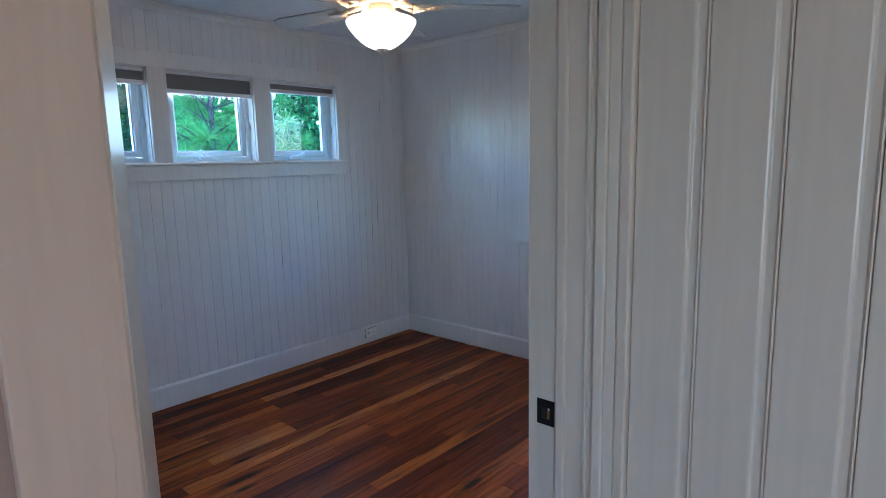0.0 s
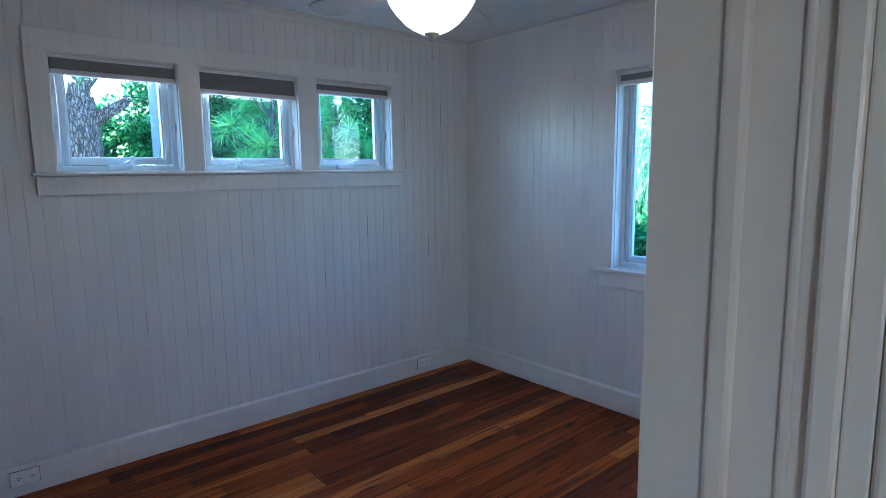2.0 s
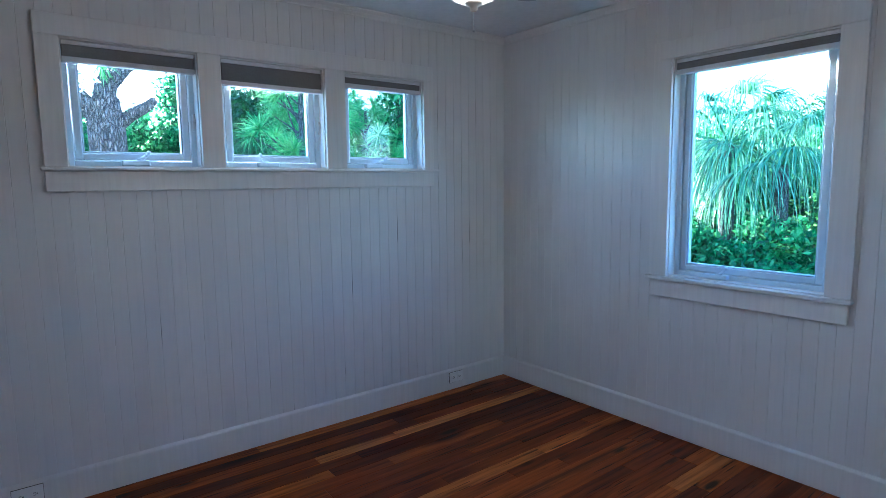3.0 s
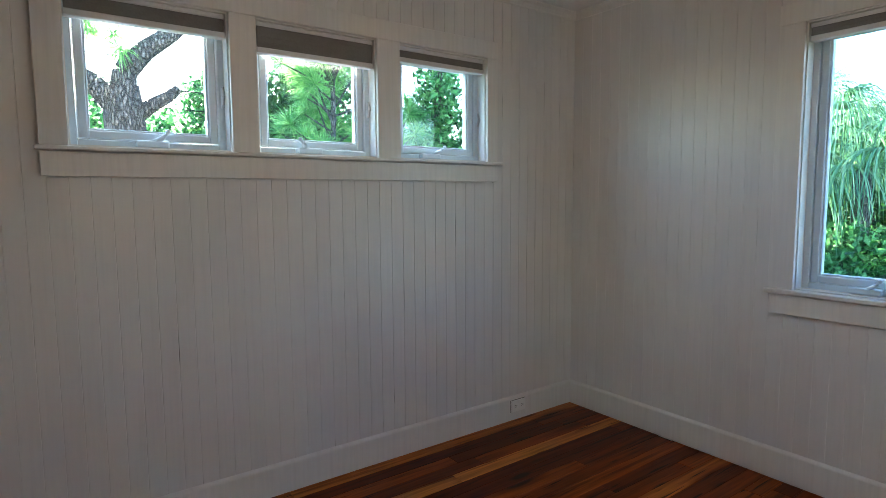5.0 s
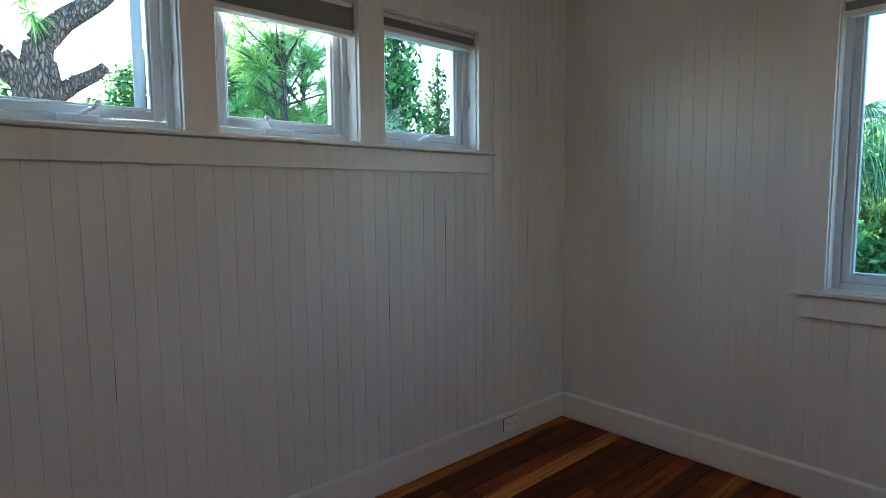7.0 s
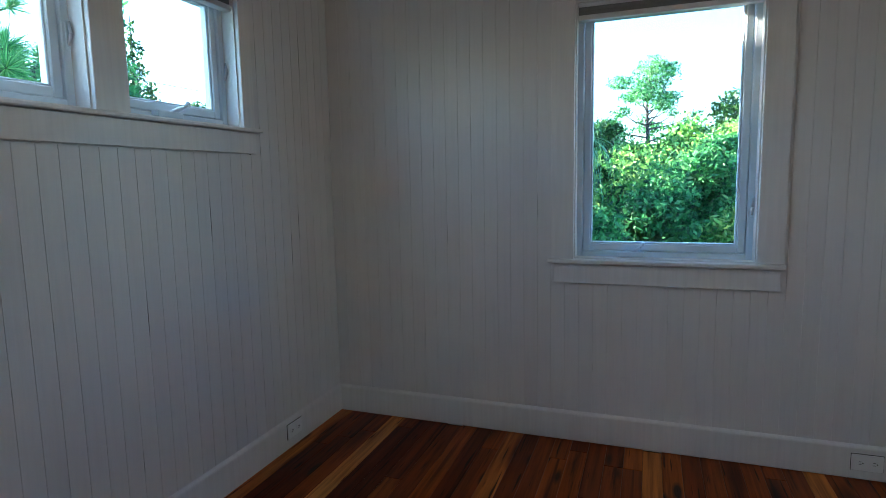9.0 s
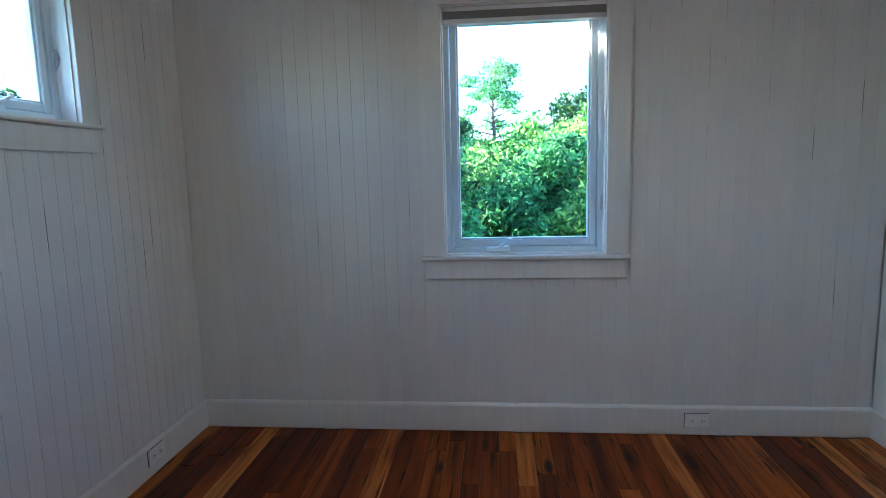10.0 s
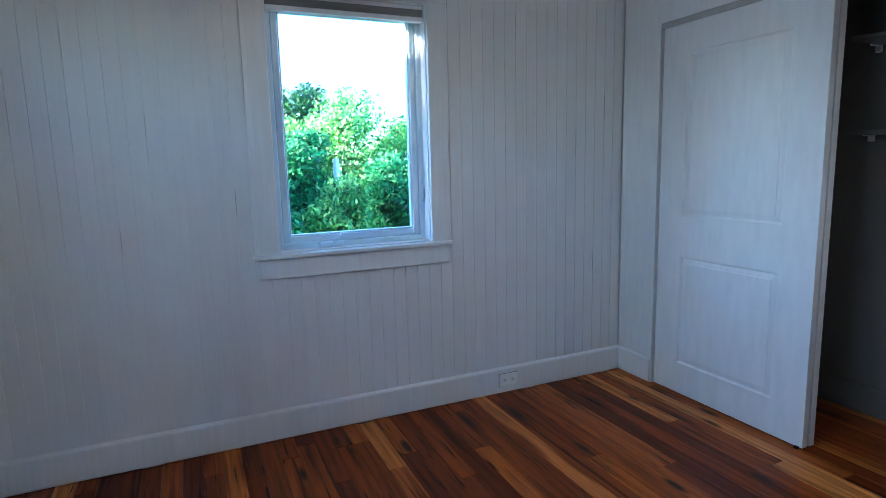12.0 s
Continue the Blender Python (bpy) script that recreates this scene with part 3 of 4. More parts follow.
def panel_door(name, m, width, height, thick, label):
    """A moulded two-panel door. Local x along its width, y through it, face towards -y."""
    d = empty(name, m, label, "closet door", "bypass closet doors")
    st, rail0, rail1, rail2 = 0.165, 0.175, 0.225, 0.15
    mid0 = 0.78
    mid1 = mid0 + rail1
    bm = boxes((0, 0, 0, st, thick, height), (width - st, 0, 0, width, thick, height), (st, 0, 0, width - st, thick, rail0), (st, 0, mid0, width - st, thick, mid1), (st, 0, height - rail2, width - st, thick, height), (st, 0.012, rail0, width - st, thick - 0.002, mid0), (st, 0.012, mid1, width - st, thick - 0.002, height - rail2))
    part("slab", bm, DOOR, d)
    for a, b in ((rail0, mid0), (mid1, height - rail2)):
        bm = bmesh.new()
        ring = []
        for inset, y in ((0.0, 0.0), (0.006, 0.0085), (0.011, 0.0105), (0.036, 0.0055), (0.0375, 0.0020)):
            pts = ((st + inset, a + inset), (width - st - inset, a + inset), (width - st - inset, b - inset), (st + inset, b - inset))
            ring.append([bm.verts.new((x, y, z)) for x, z in pts])
        for p, q in zip(ring, ring[1:]):
            for k in range(4):
                bm.faces.new((p[k], p[(k + 1) % 4], q[(k + 1) % 4], q[k]))
        bm.faces.new(ring[-1])
        part("raised_panel", bm, DOOR, d)
    return d


panel_door("sliding_door", pose(XE + 0.010, CL_Y1 - 0.016, 0.008, 0, 0, -90), 0.902, 2.010, 0.035, "white moulded two-panel closet door, slid open")
panel_door("sliding_door", pose(XE + 0.056, CL_Y1 - 0.012, 0.008, 0, 0, -90), 0.906, 2.010, 0.035, "white moulded closet door stacked behind the other")
guide = thing("floor_guide", boxes((XE - 0.004, 2.535, 0, XE + 0.03, 2.555, 0.012), bev=0.002), BLACK, "small dark floor guide under the closet door", "door guide")


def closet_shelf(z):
    sh = empty("closet_shelf", pose(0, 0, z), "closet shelf with white bracket, its board painted dark for shade", "shelf", "closet shelves")
    # shelf board carries the closet's painted shade; the bracket stays white
    part("shelf_board", box(bmesh.new(), -0.20, 1.41, 0.0, 0.048, 2.68, 0.018, 0.002), CLOSET_SHADED, sh)
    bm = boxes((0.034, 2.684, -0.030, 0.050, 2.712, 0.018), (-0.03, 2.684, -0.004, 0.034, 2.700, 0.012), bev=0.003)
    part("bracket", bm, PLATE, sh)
    return sh


closet_shelf(1.83)
closet_shelf(1.41)


# ---- outlets in the baseboards ----
def outlet(m, label):
    o = empty("wall_outlet", m, label, "outlet", "outlets in the baseboards")
    # slightly larger dark sheet that draws the plate's shadow edge
    part("plate_shadow", boxes((-0.0595, -0.0025, -0.0375, 0.0595, 0.0, 0.0375)), DARK, o, "dark rim standing in for the plate's shadow")
    plate = part("cover_plate", box(bmesh.new(), -0.058, -0.008, -0.036, 0.058, -0.001, 0.036, 0.003, 2), PLATE, o)
    for sx in (-0.026, 0.026):
        rec = part("receptacle", box(bmesh.new(), sx - 0.016, -0.0095, -0.016, sx + 0.016, -0.006, 0.016, 0.004, 2), PLATE, plate)
        bm = boxes((sx - 0.006, -0.0102, 0.004, sx + 0.003, -0.009, 0.0065), (sx - 0.006, -0.0102, -0.0065, sx + 0.004, -0.009, -0.004), (sx + 0.006, -0.0102, -0.0025, sx + 0.011, -0.009, 0.0025))
        part("slot", bm, DARK, plate)
    return o


outlet(pose(-1.427, YN - BD, 0.079), "white horizontal outlet set in the baseboard")
outlet(pose(XW + BD, 0.773, 0.095, 0, 0, 90), "white horizontal outlet set in the baseboard")
outlet(pose(XW + BD, 3.235, 0.092, 0, 0, 90), "white horizontal outlet set in the baseboard near the corner")

# ---- ceiling fan with a lit bowl ----
fan = empty("ceiling_fan", pose(FAN_X, FAN_Y, 0), "white ceiling fan with a lit frosted glass bowl", "ceiling fan")
part("canopy", lathe(bmesh.new(), [(0.0, CEIL), (0.07, CEIL), (0.068, 2.46), (0.045, 2.435), (0.02, 2.43), (0.016, 2.36), (0.0, 2.36)]), BRONZE, fan, "", True)
part("motor_housing", lathe(bmesh.new(), [(0.0, 2.37), (0.06, 2.37), (0.13, 2.345), (0.15, 2.315), (0.15, 2.275), (0.13, 2.250), (0.08, 2.235), (0.0, 2.235)]), BRONZE, fan, "", True)
part("light_fitter", lathe(bmesh.new(), [(0.0, 2.237), (0.055, 2.237), (0.058, 2.215), (0.045, 2.195), (0.014, 2.185), (0.010, 2.04), (0.0, 2.04)]), BRONZE, fan, "", True)
bowl = part("glass_bowl", lathe(bmesh.new(), [(0.153, 2.172), (0.162, 2.166), (0.163, 2.156), (0.150, 2.133), (0.130, 2.106), (0.102, 2.077), (0.072, 2.056), (0.042, 2.042), (0.0, 2.036)], 40), GLOW, fan, "lit frosted glass bowl", True)
bowl.visible_shadow = False
part("finial", lathe(bmesh.new(), [(0.0, 2.046), (0.030, 2.044), (0.026, 2.034), (0.012, 2.028), (0.013, 2.020), (0.009, 2.014), (0.0, 2.012)], 24), BRONZE, fan, "", True)
bm = bmesh.new()
tube(bm, (0, 0, 2.014), (0, 0, 1.955), 0.0015, 0.0015, 6)
bmesh.ops.create_uvsphere(bm, u_segments=8, v_segments=6, radius=0.005, matrix=Matrix.Translation((0, 0, 1.952)))
part("pull_chain", bm, CHROME, fan)
for k in range(5):
    a = math.radians(47.5 + 72 * k)
    rot = Matrix.Rotation(a, 4, "Z")
    bm = bmesh.new()
    for side in (-1, 1):
        tube(bm, (0.09, 0.012 * side, 2.243), (0.15, 0.046 * side, 2.222), 0.014, 0.012, 8)
        tube(bm, (0.15, 0.046 * side, 2.222), (0.235, 0.020 * side, 2.226), 0.012, 0.009, 8)
    box(bm, 0.21, -0.034, 2.220, 0.29, 0.034, 2.228, 0.003)
    bmesh.ops.transform(bm, matrix=rot, verts=bm.verts)
    arm = part("blade_arm", bm, BRONZE, fan, "", True)
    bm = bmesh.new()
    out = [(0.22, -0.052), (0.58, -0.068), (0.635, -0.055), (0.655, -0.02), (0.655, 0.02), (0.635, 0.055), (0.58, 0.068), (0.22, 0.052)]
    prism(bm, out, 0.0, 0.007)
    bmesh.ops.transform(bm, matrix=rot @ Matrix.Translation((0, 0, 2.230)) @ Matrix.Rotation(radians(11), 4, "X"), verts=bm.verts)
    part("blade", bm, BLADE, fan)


# ---- outside ----
GZ = -0.60


def leaf_mesh(name, centres, radii, count, size, mat, seed, hang=0.0):
    """Many small rhombic leaves gathered in clumps through several uneven balls."""
    rng = np.random.default_rng(seed)
    centres, radii = np.array(centres, float), np.array(radii, float)
    which = rng.choice(len(centres), count, p=(radii[:, 0] ** 2 / (radii[:, 0] ** 2).sum()))
    nclump = max(8, count // 26)
    cl = rng.normal(size=(nclump, 3))
    cl /= np.linalg.norm(cl, axis=1)[:, None]
    cl *= rng.uniform(0.30, 1.12, (nclump, 1)) ** 0.7
    p = cl[rng.integers(nclump, size=count)] + rng.normal(scale=0.11, size=(count, 3))
    c = centres[which] + p * radii[which]
    u = rng.normal(size=(count, 3))
    u[:, 2] -= hang
    u /= np.linalg.norm(u, axis=1)[:, None]
    w = np.cross(u, rng.normal(size=(count, 3)))
    w /= np.linalg.norm(w, axis=1)[:, None]
    s = size * rng.uniform(0.6, 1.4, (count, 1))
    v = np.stack([c - u * s, c + w * s * 0.42, c + u * s, c - w * s * 0.42], axis=1).reshape(-1, 3)
    me = bpy.data.meshes.new(name)
    me.from_pydata(v.tolist(), [], np.arange(4 * count).reshape(-1, 4).tolist())
    me.materials.append(mat)
    return me


def limb(bm, pts, r0, r1, seg=9):
    n = len(pts) - 1
    for i in range(n):
        tube(bm, pts[i], pts[i + 1], r0 + (r1 - r0) * i / n, r0 + (r1 - r0) * (i + 1) / n, seg)


def broad_tree(name, x, y, height, spread, leaves, size, mat, seed, label, trunk=0.12, low=0.3, group=""):
    """A leafy tree: tapered trunk, limbs, crown of leaf clumps in several masses."""
    rng = random.Random(seed)
    t = empty(name, pose(x, y, GZ), label, "tree" if height > 3 else "shrub", group)
    bm = bmesh.new()
    top = height * 0.72
    spine = [(0, 0, -0.05), (rng.uniform(-.1, .1), rng.uniform(-.1, .1), top * 0.4), (rng.uniform(-.25, .25), rng.uniform(-.25, .25), top)]
    limb(bm, spine, trunk, trunk * 0.35)
    cs, rs = [], []
    n = 9
    for i in range(n):
        a = 2.4 * i + rng.uniform(-.4, .4)
        h = height * (low + (1 - low) * (i + 0.5) / n)
        rad = spread * math.sin(math.pi * min(0.93, 0.30 + 0.62 * i / n)) * rng.uniform(0.45, 0.8)
        c = (rad * math.cos(a), rad * math.sin(a), h - 0.12 * height)
        cs.append(c)
        r = spread * rng.uniform(0.38, 0.62)
        rs.append((r, r, r * rng.uniform(0.6, 0.95)))
        limb(bm, [(spine[1][0], spine[1][1], top * rng.uniform(0.3, 0.8)), c], trunk * 0.35, trunk * 0.1, 6)
    part("trunk", bm, BARK, t)
    ob = new("crown", leaf_mesh("crown", cs, rs, leaves, size, mat, seed))
    ob.parent = t
    return t


# hedge and shrubs behind the tall window
SHRUBS = [(-3.2, 9.6, 2.15, 1.3, LEAF_SUN), (-2.3, 9.0, 1.95, 0.95, LEAF), (-2.0, 11.2, 2.2, 1.4, LEAF), (-1.5, 10.0, 2.75, 0.75, LEAF), (-0.35, 9.1, 2.30, 0.72, LEAF), (-0.5, 11.2, 3.45, 0.95, LEAF_SUN), (0.6, 9.6, 2.0, 1.2, LEAF), (0.75, 11.6, 2.9, 0.9, LEAF_SUN), (2.2, 10.6, 2.1, 1.5, LEAF), (-2.4, 12.8, 2.2, 1.5, LEAF_SUN), (0.4, 13.2, 2.3, 1.6, LEAF), (3.6, 12.0, 2.3, 1.7, LEAF), (-4.4, 11.0, 2.2, 1.2, LEAF_SUN), (-1.2, 8.6, 1.75, 0.8, LEAF_SUN), (-4.5, 7.0, 1.65, 0.7, LEAF), (-3.7, 7.2, 1.62, 0.7, LEAF), (-3.1, 7.5, 1.5, 0.6, LEAF)]
for i, (x, y, h, s, mt) in enumerate(SHRUBS):
    broad_tree("shrub", x, y, h, s, 12000, 0.048, mt, 100 + i, "dense green leafy shrub behind the house", 0.05, 0.05, "shrubs behind the house")
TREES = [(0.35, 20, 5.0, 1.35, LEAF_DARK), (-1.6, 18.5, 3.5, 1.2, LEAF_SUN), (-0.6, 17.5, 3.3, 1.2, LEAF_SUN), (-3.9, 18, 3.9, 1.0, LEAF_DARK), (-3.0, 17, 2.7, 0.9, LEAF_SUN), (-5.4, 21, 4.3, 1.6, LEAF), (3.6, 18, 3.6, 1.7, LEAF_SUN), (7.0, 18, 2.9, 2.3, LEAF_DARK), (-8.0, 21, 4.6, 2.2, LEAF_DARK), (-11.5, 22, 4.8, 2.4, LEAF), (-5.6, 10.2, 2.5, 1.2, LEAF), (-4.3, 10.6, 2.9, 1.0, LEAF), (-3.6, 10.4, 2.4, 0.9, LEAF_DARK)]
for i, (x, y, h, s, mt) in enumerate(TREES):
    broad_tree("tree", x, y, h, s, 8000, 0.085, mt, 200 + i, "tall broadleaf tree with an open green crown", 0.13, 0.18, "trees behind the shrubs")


def open_pine(x, y, height, seed, label):
    """A tall pine seen against the sky: bare stem, forked limbs, flat pads of foliage with gaps."""
    rng = random.Random(seed)
    t = empty("tall_pine", pose(x, y, GZ), label, "tree")
    bm = bmesh.new()
    limb(bm, [(0, 0, -0.05), (0.05, 0, height * 0.45), (-0.05, 0.05, height * 0.75), (0.02, 0, height * 0.97)], 0.10, 0.02)
    cs, rs = [], []
    for i in range(30):
        f = 0.40 + 0.55 * i / 29 + rng.uniform(-0.03, 0.03)
        a = 2.4 * i + rng.uniform(-.5, .5)
        reach = (1.30 - 0.95 * abs(f - 0.62) / 0.4) * rng.uniform(0.7, 1.5)
        c = (reach * math.cos(a), reach * math.sin(a), height * f + 0.22)
        limb(bm, [(0, 0, height * f - 0.22), (c[0] * 0.5, c[1] * 0.5, height * f - 0.08), c], 0.030, 0.010, 6)
        r = rng.uniform(0.20, 0.52)
        cs.append(c)
        rs.append((r, r, r * rng.uniform(0.4, 0.85)))
    part("trunk", bm, BARK, t)
    ob = new("crown", leaf_mesh("crown", cs, rs, 9000, 0.055, LEAF, seed))
    ob.parent = t
    return t


open_pine(-2.42, 21, 5.45, 77, "tall open pine with airy flat pads of foliage")
white_post = thing("garden_post", tube(bmesh.new(), (-0.88, 9.9, GZ - 0.05), (-0.88, 9.9, 1.45), 0.055, 0.05, 12), SIDING, "pale painted post standing among the shrubs", "post", smooth=True)
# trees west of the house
# the 6.2 m tree is added to block low sun from two windows
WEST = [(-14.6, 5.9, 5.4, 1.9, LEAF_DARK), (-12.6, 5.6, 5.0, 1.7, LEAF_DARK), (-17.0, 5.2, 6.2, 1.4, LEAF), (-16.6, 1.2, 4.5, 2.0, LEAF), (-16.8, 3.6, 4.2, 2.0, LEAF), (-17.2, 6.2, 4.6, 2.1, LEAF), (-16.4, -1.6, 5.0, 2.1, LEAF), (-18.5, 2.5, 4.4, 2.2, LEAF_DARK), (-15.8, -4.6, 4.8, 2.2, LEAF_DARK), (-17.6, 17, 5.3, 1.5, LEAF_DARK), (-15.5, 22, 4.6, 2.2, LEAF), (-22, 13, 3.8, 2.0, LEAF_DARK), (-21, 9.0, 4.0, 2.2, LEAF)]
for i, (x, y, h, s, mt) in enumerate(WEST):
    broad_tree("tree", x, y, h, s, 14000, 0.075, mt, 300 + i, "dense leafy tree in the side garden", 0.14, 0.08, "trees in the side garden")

def spire_tree(x, y, height, spread, seed, mat, size, label):
    """A slender evergreen: straight trunk, tiers of thinning foliage up to a bare tip."""
    rng = random.Random(seed)
    t = empty("evergreen_tree", pose(x, y, GZ), label, "tree")
    part("trunk", (lambda bm: (limb(bm, [(0, 0, -0.05), (0.02, 0, height * 0.5), (0, 0.02, height)], 0.12, 0.012), bm)[1])(bmesh.new()), BARK, t)
    cs, rs = [], []
    for i in range(26):
        f = i / 25
        rad = spread * (1 - f) ** 0.9 + 0.05
        a = 2.4 * i
        cs.append((0.5 * rad * math.cos(a), 0.5 * rad * math.sin(a), height * (0.12 + 0.87 * f)))
        rs.append((rad * 0.62, rad * 0.62, 0.10 * height * (1 - 0.75 * f)))
    ob = new("crown", leaf_mesh("crown", cs, rs, 16000, size, mat, seed, 0.4))
    ob.parent = t
    return t


spire_tree(-16.7, 14.0, 6.9, 1.35, 71, LEAF_DARK, 0.07, "slender pointed evergreen with a thin open tip")
spire_tree(-7.62, 5.26, 5.6, 0.62, 73, LEAF, 0.045, "slim leafy evergreen close to the house")

# a white house far behind the trees
house = empty("house", pose(-4.6, 33, GZ), "distant white house with a grey gable roof", "house")
part("wall", boxes((-2.2, 0, 0, 2.2, 5, 3.0)), SIDING, house)
bm = bmesh.new()
for y0, y1 in ((-0.3, 5.3),):
    tri = [(-2.6, 2.9), (2.6, 2.9), (0.0, 4.3)]
    f = [bm.verts.new((x, y0, z)) for x, z in tri]
    g = [bm.verts.new((x, y1, z)) for x, z in tri]
    bm.faces.new(f)
    bm.faces.new(g)
    for i in range(3):
        bm.faces.new((f[i], f[(i + 1) % 3], g[(i + 1) % 3], g[i]))
part("roof", bm, POLE, house, "grey shingle roof")
for x in (-1.1, 1.1):
    win = part("window", boxes((x - 0.45, -0.03, 1.1, x + 0.45, 0.01, 2.3)), DARK, house, "dark window")
    part("window_frame", boxes((x - 0.52, -0.05, 1.03, x - 0.45, 0.01, 2.37), (x + 0.45, -0.05, 1.03, x + 0.52, 0.01, 2.37), (x - 0.45, -0.05, 2.3, x + 0.45, 0.01, 2.37), (x - 0.45, -0.05, 1.03, x + 0.45, 0.01, 1.1)), SIDING, win)

# needles gathered in brushes
def brush(rng, verts, faces, c, lean, n, long):
    """One brush of long needles round a twig end."""
    d = rng.normal(size=(n, 3)) + np.array(lean)
    d /= np.linalg.norm(d, axis=1)[:, None]
    side = np.cross(d, rng.normal(size=(n, 3)))
    side /= np.linalg.norm(side, axis=1)[:, None]
    ln = rng.uniform(0.7, 1.15, (n, 1)) * long
    p0 = c + d * 0.01
    p1 = c + d * ln * 0.6
    p2 = c + d * ln - np.array((0, 0, 0.035))
    wd = side * 0.0033
    base = len(verts)
    verts += np.stack([p0 - wd, p0 + wd, p1 + wd, p1 - wd, p2], axis=1).reshape(-1, 3).tolist()
    for i in range(n):
        k = base + 5 * i
        faces += [(k, k + 1, k + 2, k + 3), (k + 3, k + 2, k + 4)]


def needle_part(verts, faces, parent):
    me = bpy.data.meshes.new("needles")
    me.from_pydata(verts, [], faces)
    me.materials.append(NEEDLE)
    ob = new("needles", me)
    ob.parent = parent


# the old pine beside the first window: plated trunk, forks, a broken stub, hanging brushes
old_pine = empty("pine_tree", pose(-6.43, 1.53, GZ), "old pine with grey plated bark and forking limbs", "tree")
bm = bmesh.new()
limb(bm, [(0, 0.03, -0.05), (0.0, 0.0, 1.2), (0.01, 0.0, 2.2), (0.0, -0.01, 2.62), (0.0, -0.03, 2.78)], 0.15, 0.135, 18)
limb(bm, [(0.0, -0.02, 2.70), (0.0, 0.01, 2.90), (0.03, 0.14, 3.06), (0.06, 0.34, 3.22), (0.08, 0.60, 3.50), (0.1, 0.9, 4.0), (0.1, 1.2, 4.9)], 0.095, 0.03, 12)
limb(bm, [(0.02, 0.05, 2.56), (0.05, 0.17, 2.66), (0.07, 0.30, 2.74), (0.08, 0.36, 2.80)], 0.062, 0.034, 10)
limb(bm, [(0.0, -0.05, 2.62), (0.0, -0.20, 2.80), (0.02, -0.42, 2.92), (0.1, -0.9, 3.25), (0.2, -1.8, 3.8)], 0.085, 0.03, 12)
part("trunk", bm, BARK, old_pine)
rng_np = np.random.default_rng(41)
nv, nf = [], []
for k in range(46):
    if k < 9:
        at = np.array((rng_np.uniform(-0.05, 0.25), rng_np.uniform(-0.28, 0.02), rng_np.uniform(2.98, 3.35)))
    elif k < 28:
        at = np.array((rng_np.uniform(-0.4, 0.5), rng_np.uniform(-2.2, -0.4), rng_np.uniform(3.2, 4.2)))
    else:
        at = np.array((rng_np.uniform(-0.4, 0.5), rng_np.uniform(0.4, 1.7), rng_np.uniform(4.0, 5.2)))
    brush(rng_np, nv, nf, at, (0.2, 0, -0.6), 60 if k < 9 else 100, 0.15 if k < 9 else 0.22)
needle_part(nv, nf, old_pine)


def pine(x, y, tips, seed, height=4.2):
    """A young pine: stem, twigs, and a brush of long needles at every twig end."""
    rng = np.random.default_rng(seed)
    t = empty("pine_tree", pose(x, y, GZ), "young long-needled pine with bright brushes of needles", "tree", "young pines")
    bm = bmesh.new()
    limb(bm, [(0, 0, -0.05), (0.05, 0.0, height * 0.4), (0.0, 0.05, height - 0.15)], 0.055, 0.02)
    verts, faces = [], []
    for k in range(tips):
        h = rng.uniform(1.2, height)
        a = rng.uniform(0, 6.283)
        reach = rng.uniform(0.30, 1.10) * (1.15 - h / (height + 1.8))
        c = np.array((reach * math.cos(a), reach * math.sin(a), h + rng.uniform(-.1, .20)))
        tube(bm, (0.02, 0, h - 0.25), tuple(c), 0.014, 0.007, 5)
        brush(rng, verts, faces, c, (0.5 * math.cos(a), 0.5 * math.sin(a), 0.5), 130, 0.25)
    part("trunk", bm, BARK, t)
    needle_part(verts, faces, t)
    return t


pine(-7.2, 3.55, 62, 51, 3.9)
pine(-7.8, 4.75, 50, 52, 3.2)
pine(-8.6, 5.2, 60, 53, 3.3)
pine(-8.2, 4.3, 70, 54, 3.8)


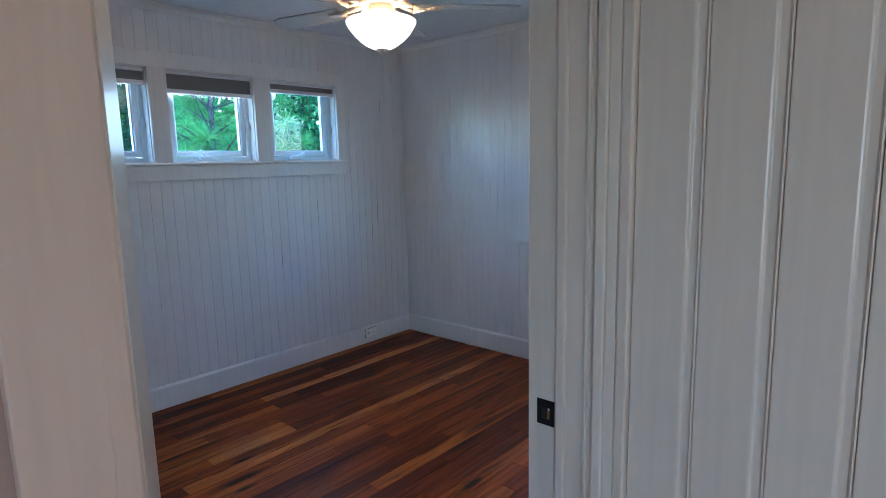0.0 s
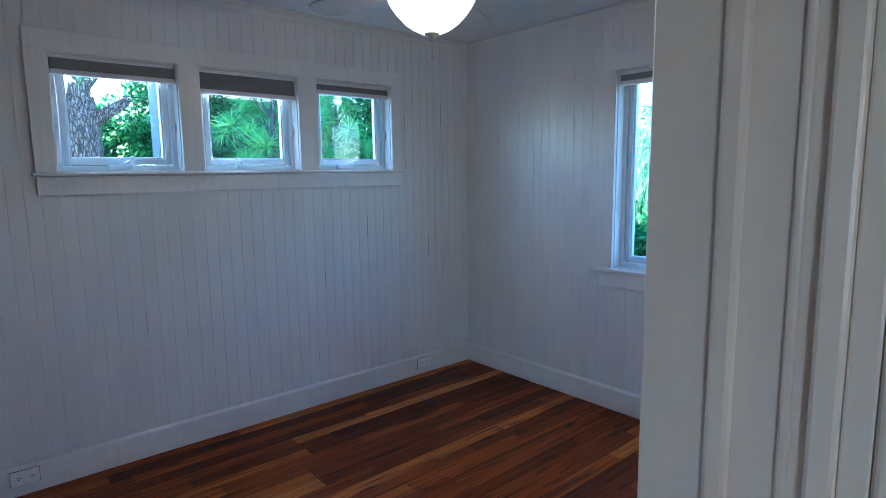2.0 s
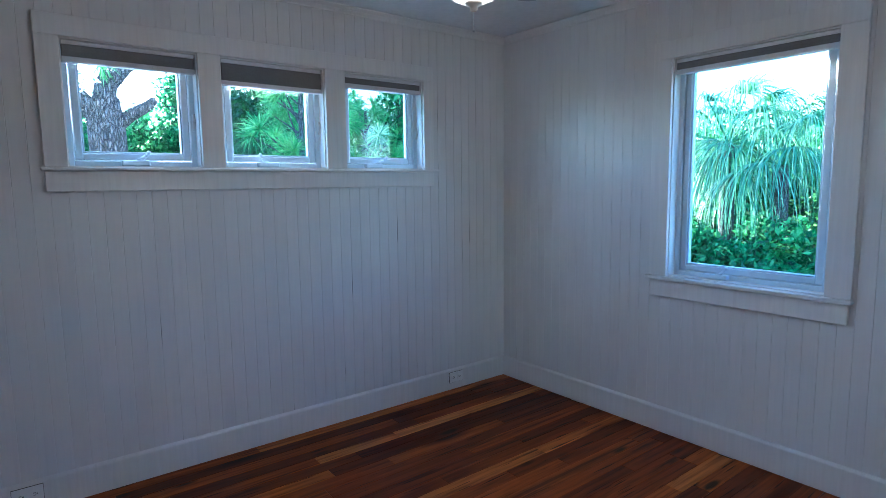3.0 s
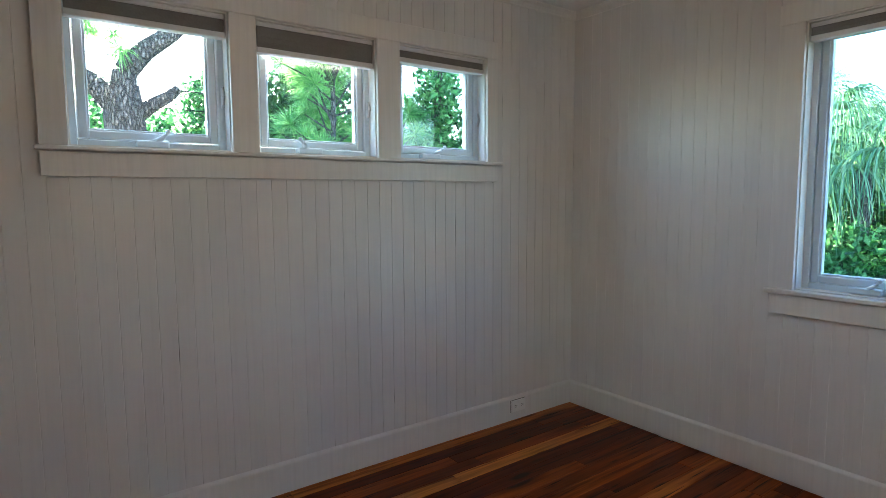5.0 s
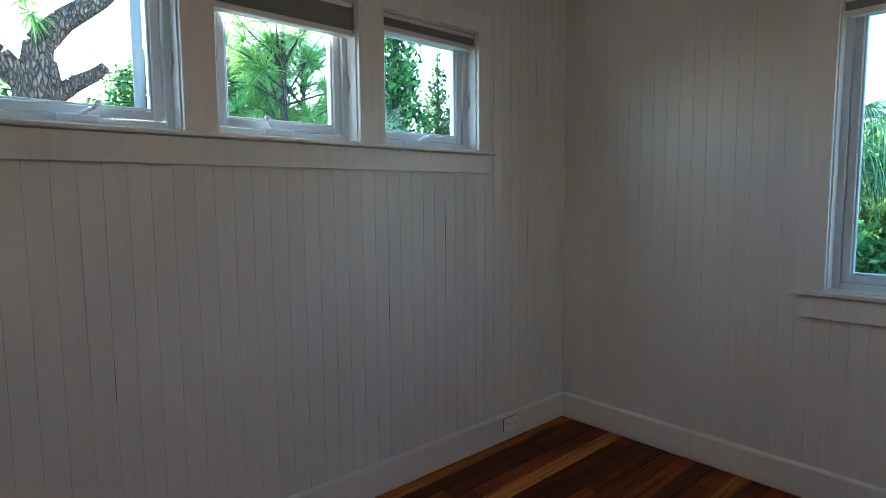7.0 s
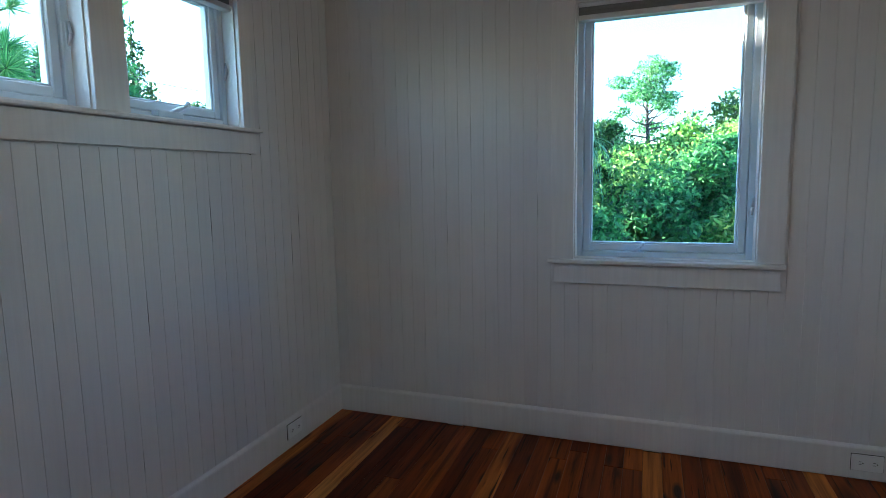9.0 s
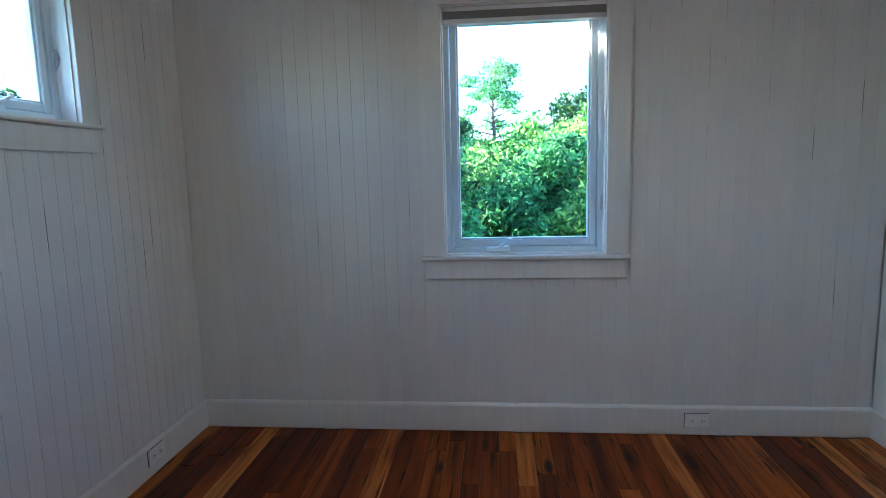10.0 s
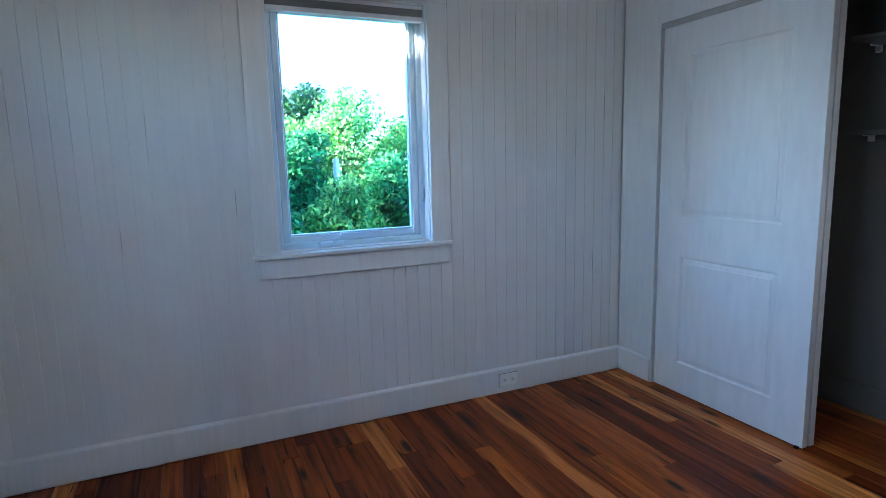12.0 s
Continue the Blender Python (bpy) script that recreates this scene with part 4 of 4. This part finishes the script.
def palm(x, y, z, fronds, length, seed, label):
    """A fan palm: stout trunk, arching stalks, long drooping ribbons."""
    rng = np.random.default_rng(seed)
    t = empty("palm", pose(x, y, GZ), label, "palm", "palms by the tall window")
    bm = bmesh.new()
    hz = z - GZ
    limb(bm, [(0, 0, -0.05), (0.02, 0, hz * 0.5), (0, 0, hz)], 0.10, 0.09, 12)
    part("trunk", bm, BARK, t)
    stalks = bmesh.new()
    verts, faces = [], []
    for k in range(fronds):
        a = k * 2.399 + rng.uniform(-.25, .25)
        up = rng.uniform(-0.35, 1.15)
        out = np.array((math.cos(a), math.sin(a), 0.0))
        hub = np.array((0, 0, hz)) + out * rng.uniform(0.45, 0.75) * math.cos(up) + np.array((0, 0, 0.65 * math.sin(up)))
        tube(stalks, (0, 0, hz), tuple(hub), 0.012, 0.008, 5)
        cross = np.array((-out[1], out[0], 0.0))
        fwd = out * math.cos(up * 0.7) + np.array((0, 0, math.sin(up * 0.7)))
        for j in range(34):
            s = -1.45 + 2.9 * j / 33 + rng.uniform(-.05, .05)
            d = fwd * math.cos(s) + cross * math.sin(s)
            ln = length * rng.uniform(0.75, 1.1)
            droop = rng.uniform(0.55, 1.25)
            wd = (np.cross(d, (0, 0, 1.0)) + 1e-3)
            wd = wd / np.linalg.norm(wd) * 0.0115
            base = len(verts)
            m = 7
            for q in range(m + 1):
                f = q / m
                pnt = hub + d * ln * (0.95 * f - 0.38 * f * f) - np.array((0, 0, 0.80 * ln * f ** 2.2 * droop))
                ww = wd * (1.0 - 0.9 * f)
                verts.append((pnt - ww).tolist())
                verts.append((pnt + ww + np.array((0, 0, 0.004))).tolist())
            for q in range(m):
                b = base + 2 * q
                faces.append((b, b + 1, b + 3, b + 2))
    part("stalk", stalks, FROND, t)
    me = bpy.data.meshes.new("fronds")
    me.from_pydata(verts, [], faces)
    me.materials.append(FROND)
    ob = new("fronds", me)
    ob.parent = t
    return t


palm(-4.45, 8.10, 1.92, 24, 1.15, 61, "cabbage palm with long drooping blue-green fronds")
palm(-3.80, 8.05, 1.62, 16, 1.0, 62, "smaller cabbage palm with drooping fronds")

drive = thing("driveway", boxes((-30, 12.2, -0.62, -4.4, 16.5, -0.585)), ASPHALT, "grey asphalt driveway across the lawn", "driveway", kind="structure")
pole = thing("utility_pole", tube(bmesh.new(), (-13.6, 3.95, GZ - 0.1), (-13.6, 3.95, 7.5), 0.11, 0.09, 14), POLE, "weathered grey wooden utility pole", "utility pole", smooth=True)
for i, z in enumerate((2.35, 2.75, 3.3)):
    bm = bmesh.new()
    pts = [(-14 - 0.2 * f, -12 + f * 3.2, z + 0.9 + 0.012 * (f - 6) ** 2) for f in range(13)]
    limb(bm, pts, 0.012, 0.012, 5)
    thing("utility_wire", bm, BLACK, "thin dark overhead wire sagging between poles", "wire", "overhead wires")
can = empty("transformer", pose(-13.52, 4.22, 2.75), "rust-red transformer can mounted on the utility pole", "transformer")
part("can_body", lathe(bmesh.new(), [(0.0, 0.0), (0.15, 0.0), (0.16, 0.03), (0.16, 0.55), (0.17, 0.56), (0.12, 0.62), (0.0, 0.63)], 20), COPPER, can, "", True)
part("bushing", tube(bmesh.new(), (0, 0, 0.62), (0, 0, 0.76), 0.035, 0.02, 10), POLE, can)
part("mount", boxes((-0.10, -0.20, 0.15, -0.04, -0.14, 0.45)), BLACK, can)

# ---- wall boards, one by one ----
def board_mesh(length):
    """One beadboard stave: local x across, y out of the wall, z up."""
    bm = bmesh.new()
    w, t = PITCH, BT
    prism(bm, [(0.0002, t), (0.0002, 0.0016), (0.0013, 0), (w - 0.0013, 0), (w - 0.0002, 0.0016), (w - 0.0002, t)], 0.0, length)
    return mesh_of("board", bm, BOARD)


Z_TOP = CEIL - 0.002
SPANS = {"full": (BH - 0.01, Z_TOP), "below_w": (BH - 0.01, 1.4335), "above": (2.195, Z_TOP), "below_n": (BH - 0.01, 0.7975)}
BOARD_MESH = {k: board_mesh(b - a) for k, (a, b) in SPANS.items()}


def boards(wall, m, length, blocked, below):
    n = int(length / PITCH) + 1
    for i in range(n):
        x = i * PITCH
        hit_win = x + PITCH > blocked[0] + 0.004 and x < blocked[1] - 0.004
        for k in ((below, "above") if hit_win else ("full",)):
            ob = new("board", BOARD_MESH[k])
            ob.parent = wall
            ob.matrix_world = m @ pose(x, 0, SPANS[k][0])


boards(wall_west, pose(XW, YN - 64 * PITCH, 0, 0, 0, 90), 63.5 * PITCH, (0.943 - YN + 64 * PITCH + PITCH, 3.066 - YN + 64 * PITCH - PITCH), "below_w")
boards(wall_north, pose(XW, YN, 0), XE - XW - 0.5 * PITCH, (-2.768 - XW + PITCH, -1.772 - XW - PITCH), "below_n")

# wide boards on the hall wall
HP = 0.1135
bm = bmesh.new()
prism(bm, [(0, 0.016), (0, 0.0005), (0.002, 0.0), (HP - 0.026, 0.0), (HP - 0.023, 0.0012), (HP - 0.0205, 0.005), (HP - 0.019, 0.0058), (HP - 0.008, 0.0045), (HP - 0.006, 0.001), (HP - 0.004, -0.0006), (HP - 0.002, 0.0015), (HP - 0.001, 0.0058), (HP, 0.0058), (HP, 0.016)], 0.0, CEIL)
hall_board = mesh_of("board", bm, HALL)
for i in range(25):
    ob = new("board", hall_board)
    ob.parent = wall_hall
    ob.matrix_world = pose(-0.770 + i * HP, DOOR_YR + 0.002, 0)

# ---- floor planks, one by one ----
PW = 0.083
rng = random.Random(5)
plank_cache = {}


def plank_mesh(length):
    if length not in plank_cache:
        bm = bmesh.new()
        box(bm, 0.0006, 0.0006, -0.012, PW - 0.0006, length - 0.0006, 0.0)
        top = [e for e in bm.edges if all(abs(v.co.z) < 1e-6 for v in e.verts)]
        bmesh.ops.bevel(bm, geom=top, offset=0.0012, segments=1, affect="EDGES")
        plank_cache[length] = mesh_of("plank", bm, PINE)
    return plank_cache[length]


def lay(x0, x1, y0, y1):
    x = x0
    while x < x1:
        y = y0
        while y < y1:
            ln = rng.choice((0.5, 0.8, 1.1, 1.4, 1.8, 2.2))
            ln = min(ln, round(y1 - y, 3))
            if ln < 0.03:
                break
            ob = new("plank", plank_mesh(ln))
            ob.parent = floor
            ob.matrix_world = pose(x, y, 0.0)
            y += ln
        x += PW


lay(XW + 0.001, 0.04, YS, YN - 0.01)
bm = boxes((0.047, HALL_Y, -0.012, HALL_X, 1.168, 0.0), (-0.9, HALL_Y, -0.012, 0.047, YS, 0.0))
part("far_planks", bm, PINE, floor)
